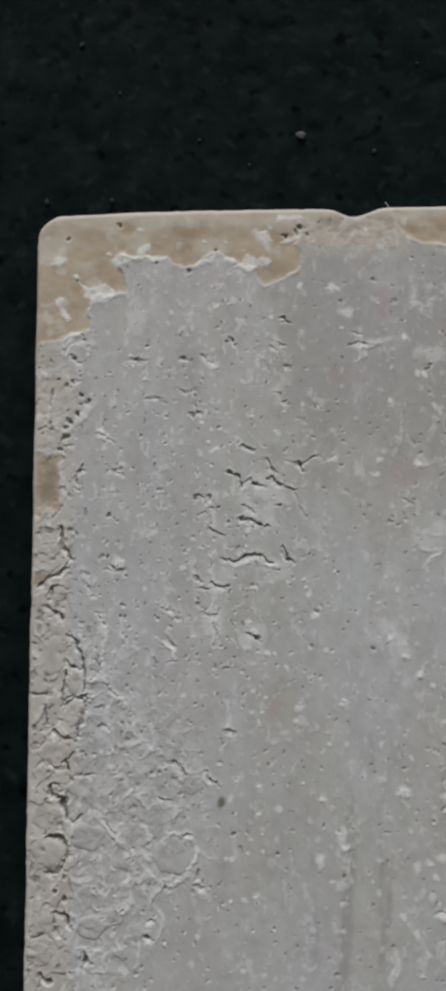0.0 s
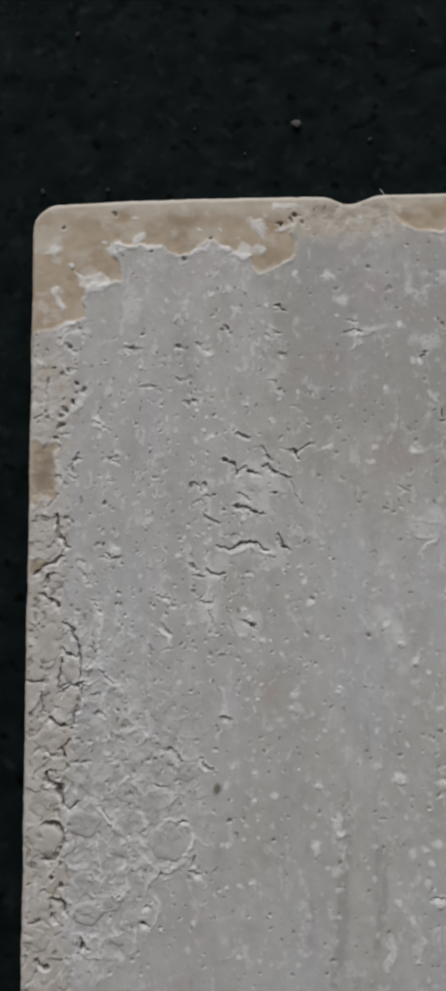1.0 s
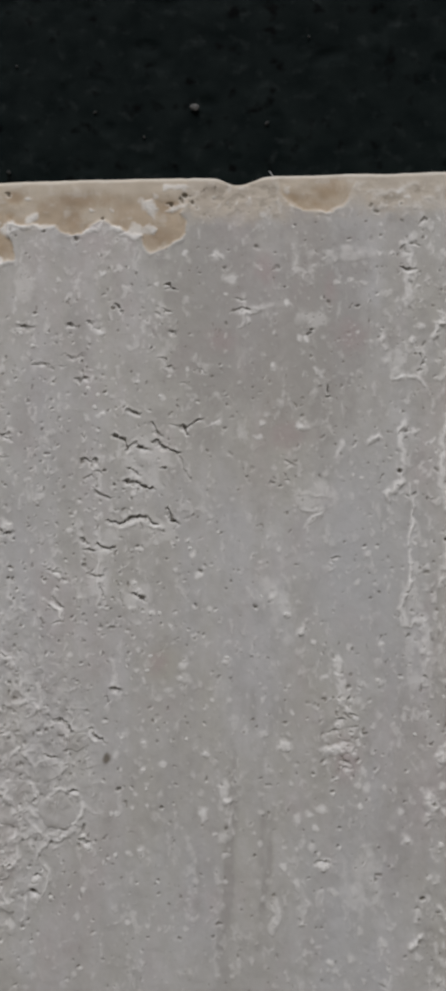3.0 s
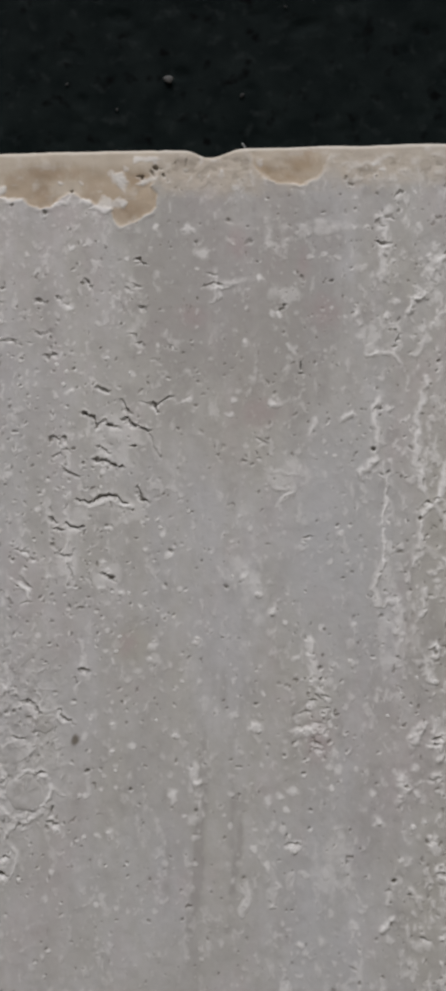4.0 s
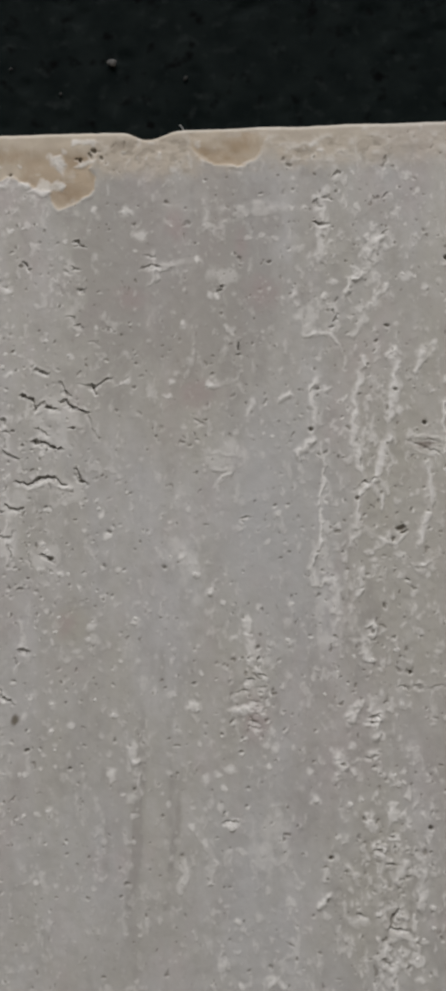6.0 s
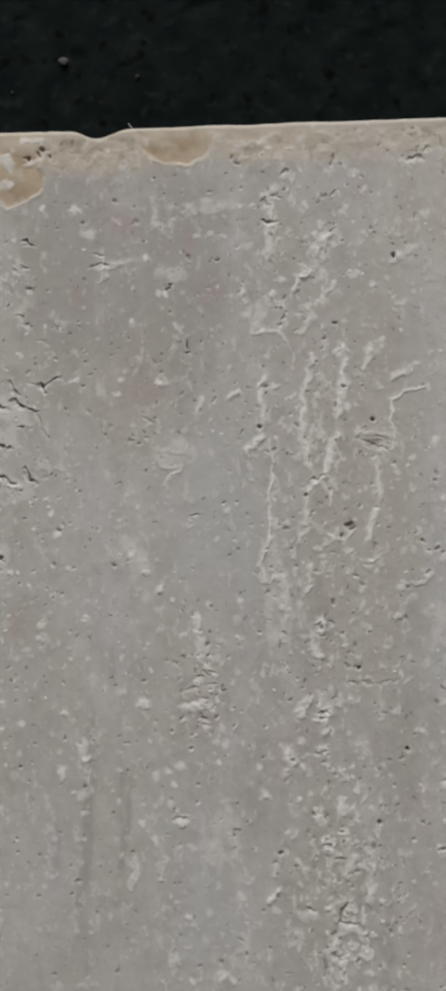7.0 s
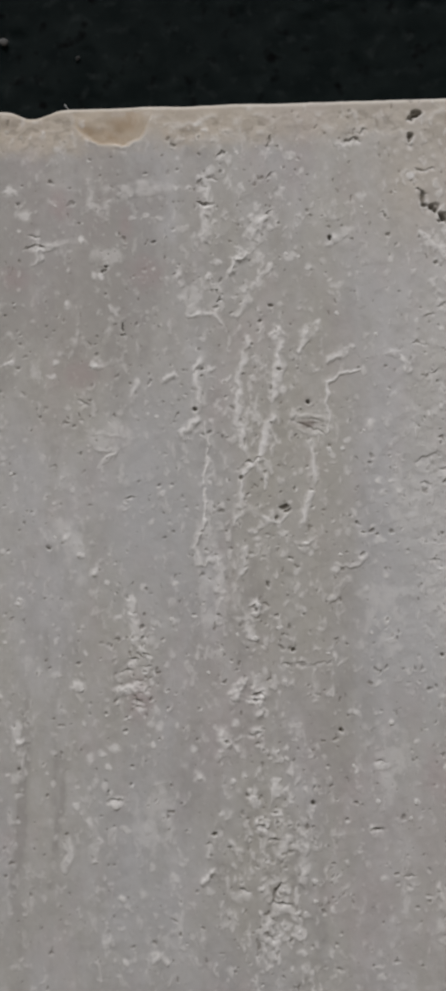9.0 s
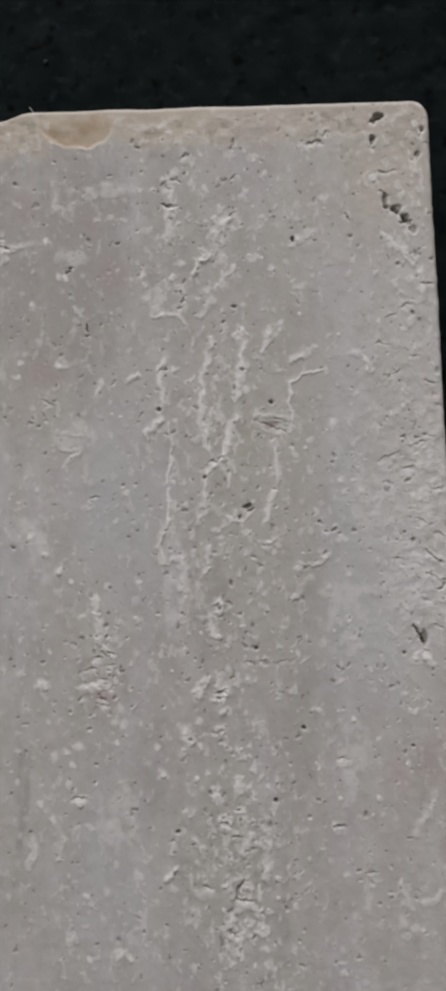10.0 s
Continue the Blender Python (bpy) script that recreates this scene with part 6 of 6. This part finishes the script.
# ---- loose chalky grains that stick to the face ----
def blob(seed, flat):
    bm = bmesh.new()
    bmesh.ops.create_icosphere(bm, subdivisions=2, radius=1)
    for v in bm.verts:
        v.co *= 0.82 + 0.4 * noise.noise(v.co * 1.1 + Vector((seed * 7.1, 0, 0)))
        v.co.z *= flat
    for f in bm.faces:
        f.smooth = True
    return bm


grain_meshes = []
for s in range(4):
    me = bpy.data.meshes.new("grain")
    bm = blob(s + 1, 0.6)
    bm.to_mesh(me)
    bm.free()
    me.materials.append(CHALK)
    grain_meshes.append(me)
GRAINS = [
    (0.42, ((15.2, 91.5), (21.9, 87.6), (15.6, 93.6))),
    (0.38, ((11.1, 88), (28.1, 54.5), (28.7, 55.5), (30.2, 58.4), (23, 31.2), (31.3, 58.4), (9.4, 30.6), (29.6, 65.7), (13.1, 21), (5.5, 8.6))),
    (0.34, ((22.2, 28.7), (23.4, 29.6), (14.8, 22.7), (28.8, 27.9), (31.7, 29.9), (23.8, 36.4), (44.5, 56.5), (47.6, 58.9), (49.5, 61.3), (47.5, 75.9), (29.1, 74.8), (36.9, 76.3), (29, 78.2))),
    (0.30, ((29.4, 80.5), (24.9, 83.5), (28.5, 88.1), (25.4, 88.6), (34.6, 74.4), (22.9, 44.8), (27.8, 44.8), (35.4, 50.1), (39.1, 48.1), (33.9, 66.7), (39.9, 64.3), (26.8, 64.3), (30, 63.9))),
    (0.38, ((51.6, 90.5), (62.2, 87.4), (73.3, 75.7), (70.3, 66), (64.5, 35), (84.5, 91.1))),
    (0.34, ((81.9, 46.3), (84.8, 44), (80.2, 46.3), (75.6, 20.3), (77.2, 20.8), (81.9, 28.5), (85.8, 14.3), (66.4, 88), (67.9, 87.4), (68.9, 90.1), (74, 106.7), (76.1, 103))),
    (0.34, ((72.1, 84.5), (72.5, 85.6), (81.6, 86.6), (85.2, 86.3), (79, 72.4), (69.9, 70.2), (59.2, 67.4), (65.4, 71.6), (67.5, 69.7), (63.7, 74.3), (72.8, 69))),
    (0.34, ((76.2, 100.6), (74.8, 104.4), (93.9, 80.5), (93.2, 87.2), (81.1, 59.9), (73, 68.9), (88.5, 93.3), (89.4, 91.3), (86.6, 81.4), (86.9, 31.4), (96.3, 34.7))),
]
pick = random.Random(3)
for r, places in GRAINS:
    for x, y in places:
        g = new("grain", pick.choice(grain_meshes))
        g.parent = tile
        k = r * pick.uniform(0.85, 1.35) / 1000
        g.matrix_basis = Matrix.LocRotScale((x / 1000, -y / 1000, (THICK + height_at(x, y)) / 1000 - 0.05 * k), Euler((0, 0, pick.uniform(0, 6))), (k * pick.uniform(0.75, 1.2), k, k * 0.42))


# ---- flakes lifting from the crumbling edge ----
FLAKES = [
    (2.3, 2.3, 2.6, 82.8),
    (1.4, 2.0, 5.8, 65.9),
    (1.9, 3.0, 2.8, 58.7),
    (1.2, 1.4, 5.8, 61.9),
    (1.9, 1.4, 3.2, 91.4),
    (2.2, 1.4, 7.9, 91.6),
    (2.0, 1.7, 3.1, 70.5),
    (1.9, 1.5, 2.1, 46.6),
    (2.5, 2.5, 18.1, 82.9),
    (2.2, 1.9, 7.7, 80.9),
    (1.9, 1.7, 2.1, 78.2),
    (1.5, 1.2, 3.4, 50.7),
    (2.0, 1.4, 20.4, 74.4),
    (1.7, 1.5, 1.7, 94.8),
    (1.4, 1.5, 2.1, 65),
    (1.2, 1.0, 4.4, 73.6),
]


def flake(rx, ry, cx, cy, seed):
    """A thin domed scale with a ragged outline, tilted a little."""
    dice = random.Random(seed)
    bm = bmesh.new()
    rings, around = 7, 40
    lift, lean = dice.uniform(0.05, 0.10), dice.uniform(-0.05, 0.05)
    tip = None
    last = None
    for q in range(rings + 1):
        f = q / rings
        row = []
        for a in range(around):
            w = 2 * math.pi * a / around
            r = 1 + 0.40 * noise.noise(Vector((math.cos(w) * 1.3, math.sin(w) * 1.3, seed * 3.7))) + 0.08 * noise.noise(Vector((math.cos(w) * 4, math.sin(w) * 4, seed * 1.9)))
            x, y = cx + rx * r * f * math.cos(w), cy + ry * r * f * math.sin(w)
            top_ = lift * (1 - f ** 6) + lean * f * math.cos(w) + 0.06 * noise.noise(Vector((x * 1.6, y * 1.6, seed)))
            z = height_at(cx, cy) * 0.35 + height_at(x, y) * 0.65 + top_ if q < rings else height_at(x, y) - 0.15
            row.append(bm.verts.new((x / 1000, -y / 1000, (THICK + z) / 1000)))
            if q == 0:
                break
        if q == 1:
            for a in range(around):
                bm.faces.new((last[0], row[(a + 1) % around], row[a]))
        elif q > 1:
            for a in range(around):
                b = (a + 1) % around
                bm.faces.new((last[a], last[b], row[b], row[a]))
        last = row
    for f in bm.faces:
        f.smooth = True
    bmesh.ops.recalc_face_normals(bm, faces=bm.faces)
    return bm


for n, (rx, ry, cx, cy) in enumerate(FLAKES):
    ob = part("flake", flake(rx, ry, cx, cy, n + 1), STONE, tile)
    tint = ob.data.attributes.new("bare", "FLOAT", "POINT")
    tint.data.foreach_set("value", np.full(len(ob.data.vertices), 0.35 if cx < 6 else 0.03, np.float32))
    tint = ob.data.attributes.new("tone", "FLOAT", "POINT")
    tint.data.foreach_set("value", np.array([0.5 + 0.35 * noise.noise(v.co * 900) for v in ob.data.vertices], np.float32))

# ---- the worktop ----
def spaced(fine0, fine1, step_, far0, far1, n):
    lo = fine0 - (fine0 - far0) * (np.arange(n, 0, -1) / n) ** 2.5
    hi = fine1 + (far1 - fine1) * (np.arange(1, n + 1) / n) ** 2.5
    return np.concatenate([lo, np.arange(fine0, fine1, step_), hi])


bx, by = spaced(-75, 75, 0.45, -1100, 1100, 14), spaced(-20, 50, 0.45, -330, 330, 14)
BX, BY = np.meshgrid(bx, by)
bz = 0.35 * (fbm(BX, BY, 3.6, 3.6, 601, 3, 0.5) - 0.55)
bz = bz - 0.3 * step(fbm(BX, BY, 3.2, 3.2, 602, 2), 0.66, 0.84)
bz = np.minimum(bz, 0.0) * step(np.minimum(np.minimum(BX + 1100, 1100 - BX), np.minimum(BY + 330, 330 - BY)), -1, 40)
worktop = tagged(new("worktop"), "matt black worktop with fine pitted grain", "worktop", "", "structure")
sheet("surface", BX / 1000, BY / 1000, BOARD + bz / 1000 - 0.0001, np.ones((len(by) - 1, len(bx) - 1), bool), BLACK, worktop, {})
bm = bmesh.new()
box(bm, -1.1, 1.1, -0.33, 0.33, BOARD - 0.03, BOARD - 0.0015)
part("slab", bm, BLACK, worktop)
slab("base_unit", "plain white base unit under the worktop", WALL, (-1.08, 1.08, -0.3, 0.31, 0, BOARD - 0.03))

# ---- grit on the worktop, and a thread of lint on the tile's edge ----
CRUMBS = [
    (0.68, 36.5, -16.1),
    (0.42, 3.9, -31.2),
    (0.42, -1.1, -6.7),
    (0.34, 8.6, -6.7),
    (0.34, 47.3, -13.4),
    (0.25, 9.7, -23.4),
    (0.25, 54, -27),
    (0.25, 21.5, -15.8),
    (0.25, 28.9, -11.7),
]
for n, (r, x, y) in enumerate(CRUMBS):
    ob = tagged(part("crumb", blob(n + 20, 0.7), SPECK if r > 0.5 else GRIT), "tiny grey crumb of grit on black worktop", "crumb", "grit on the worktop")
    ob.matrix_basis = Matrix.LocRotScale((x / 1000 - 0.05, -y / 1000, BOARD + 0.35 * r / 1000), Euler((0, 0, n)), (1.3 * r / 1000, r / 1000, 0.7 * r / 1000))

thread = bpy.data.curves.new("lint", "CURVE")
thread.dimensions, thread.bevel_depth, thread.bevel_resolution = "3D", 0.00005, 2
line = thread.splines.new("BEZIER")
line.bezier_points.add(2)
for p, co in zip(line.bezier_points, ((-0.0022, -0.0002, TOP - 0.0008), (-0.0027, 0.0005, TOP - 0.0004), (-0.0031, 0.0011, TOP - 0.0005))):
    p.co, p.handle_left_type, p.handle_right_type = co, "AUTO", "AUTO"
thread.materials.append(FIBRE)
tagged(new("lint", thread), "fine pale thread of lint on the tile's edge", "lint")
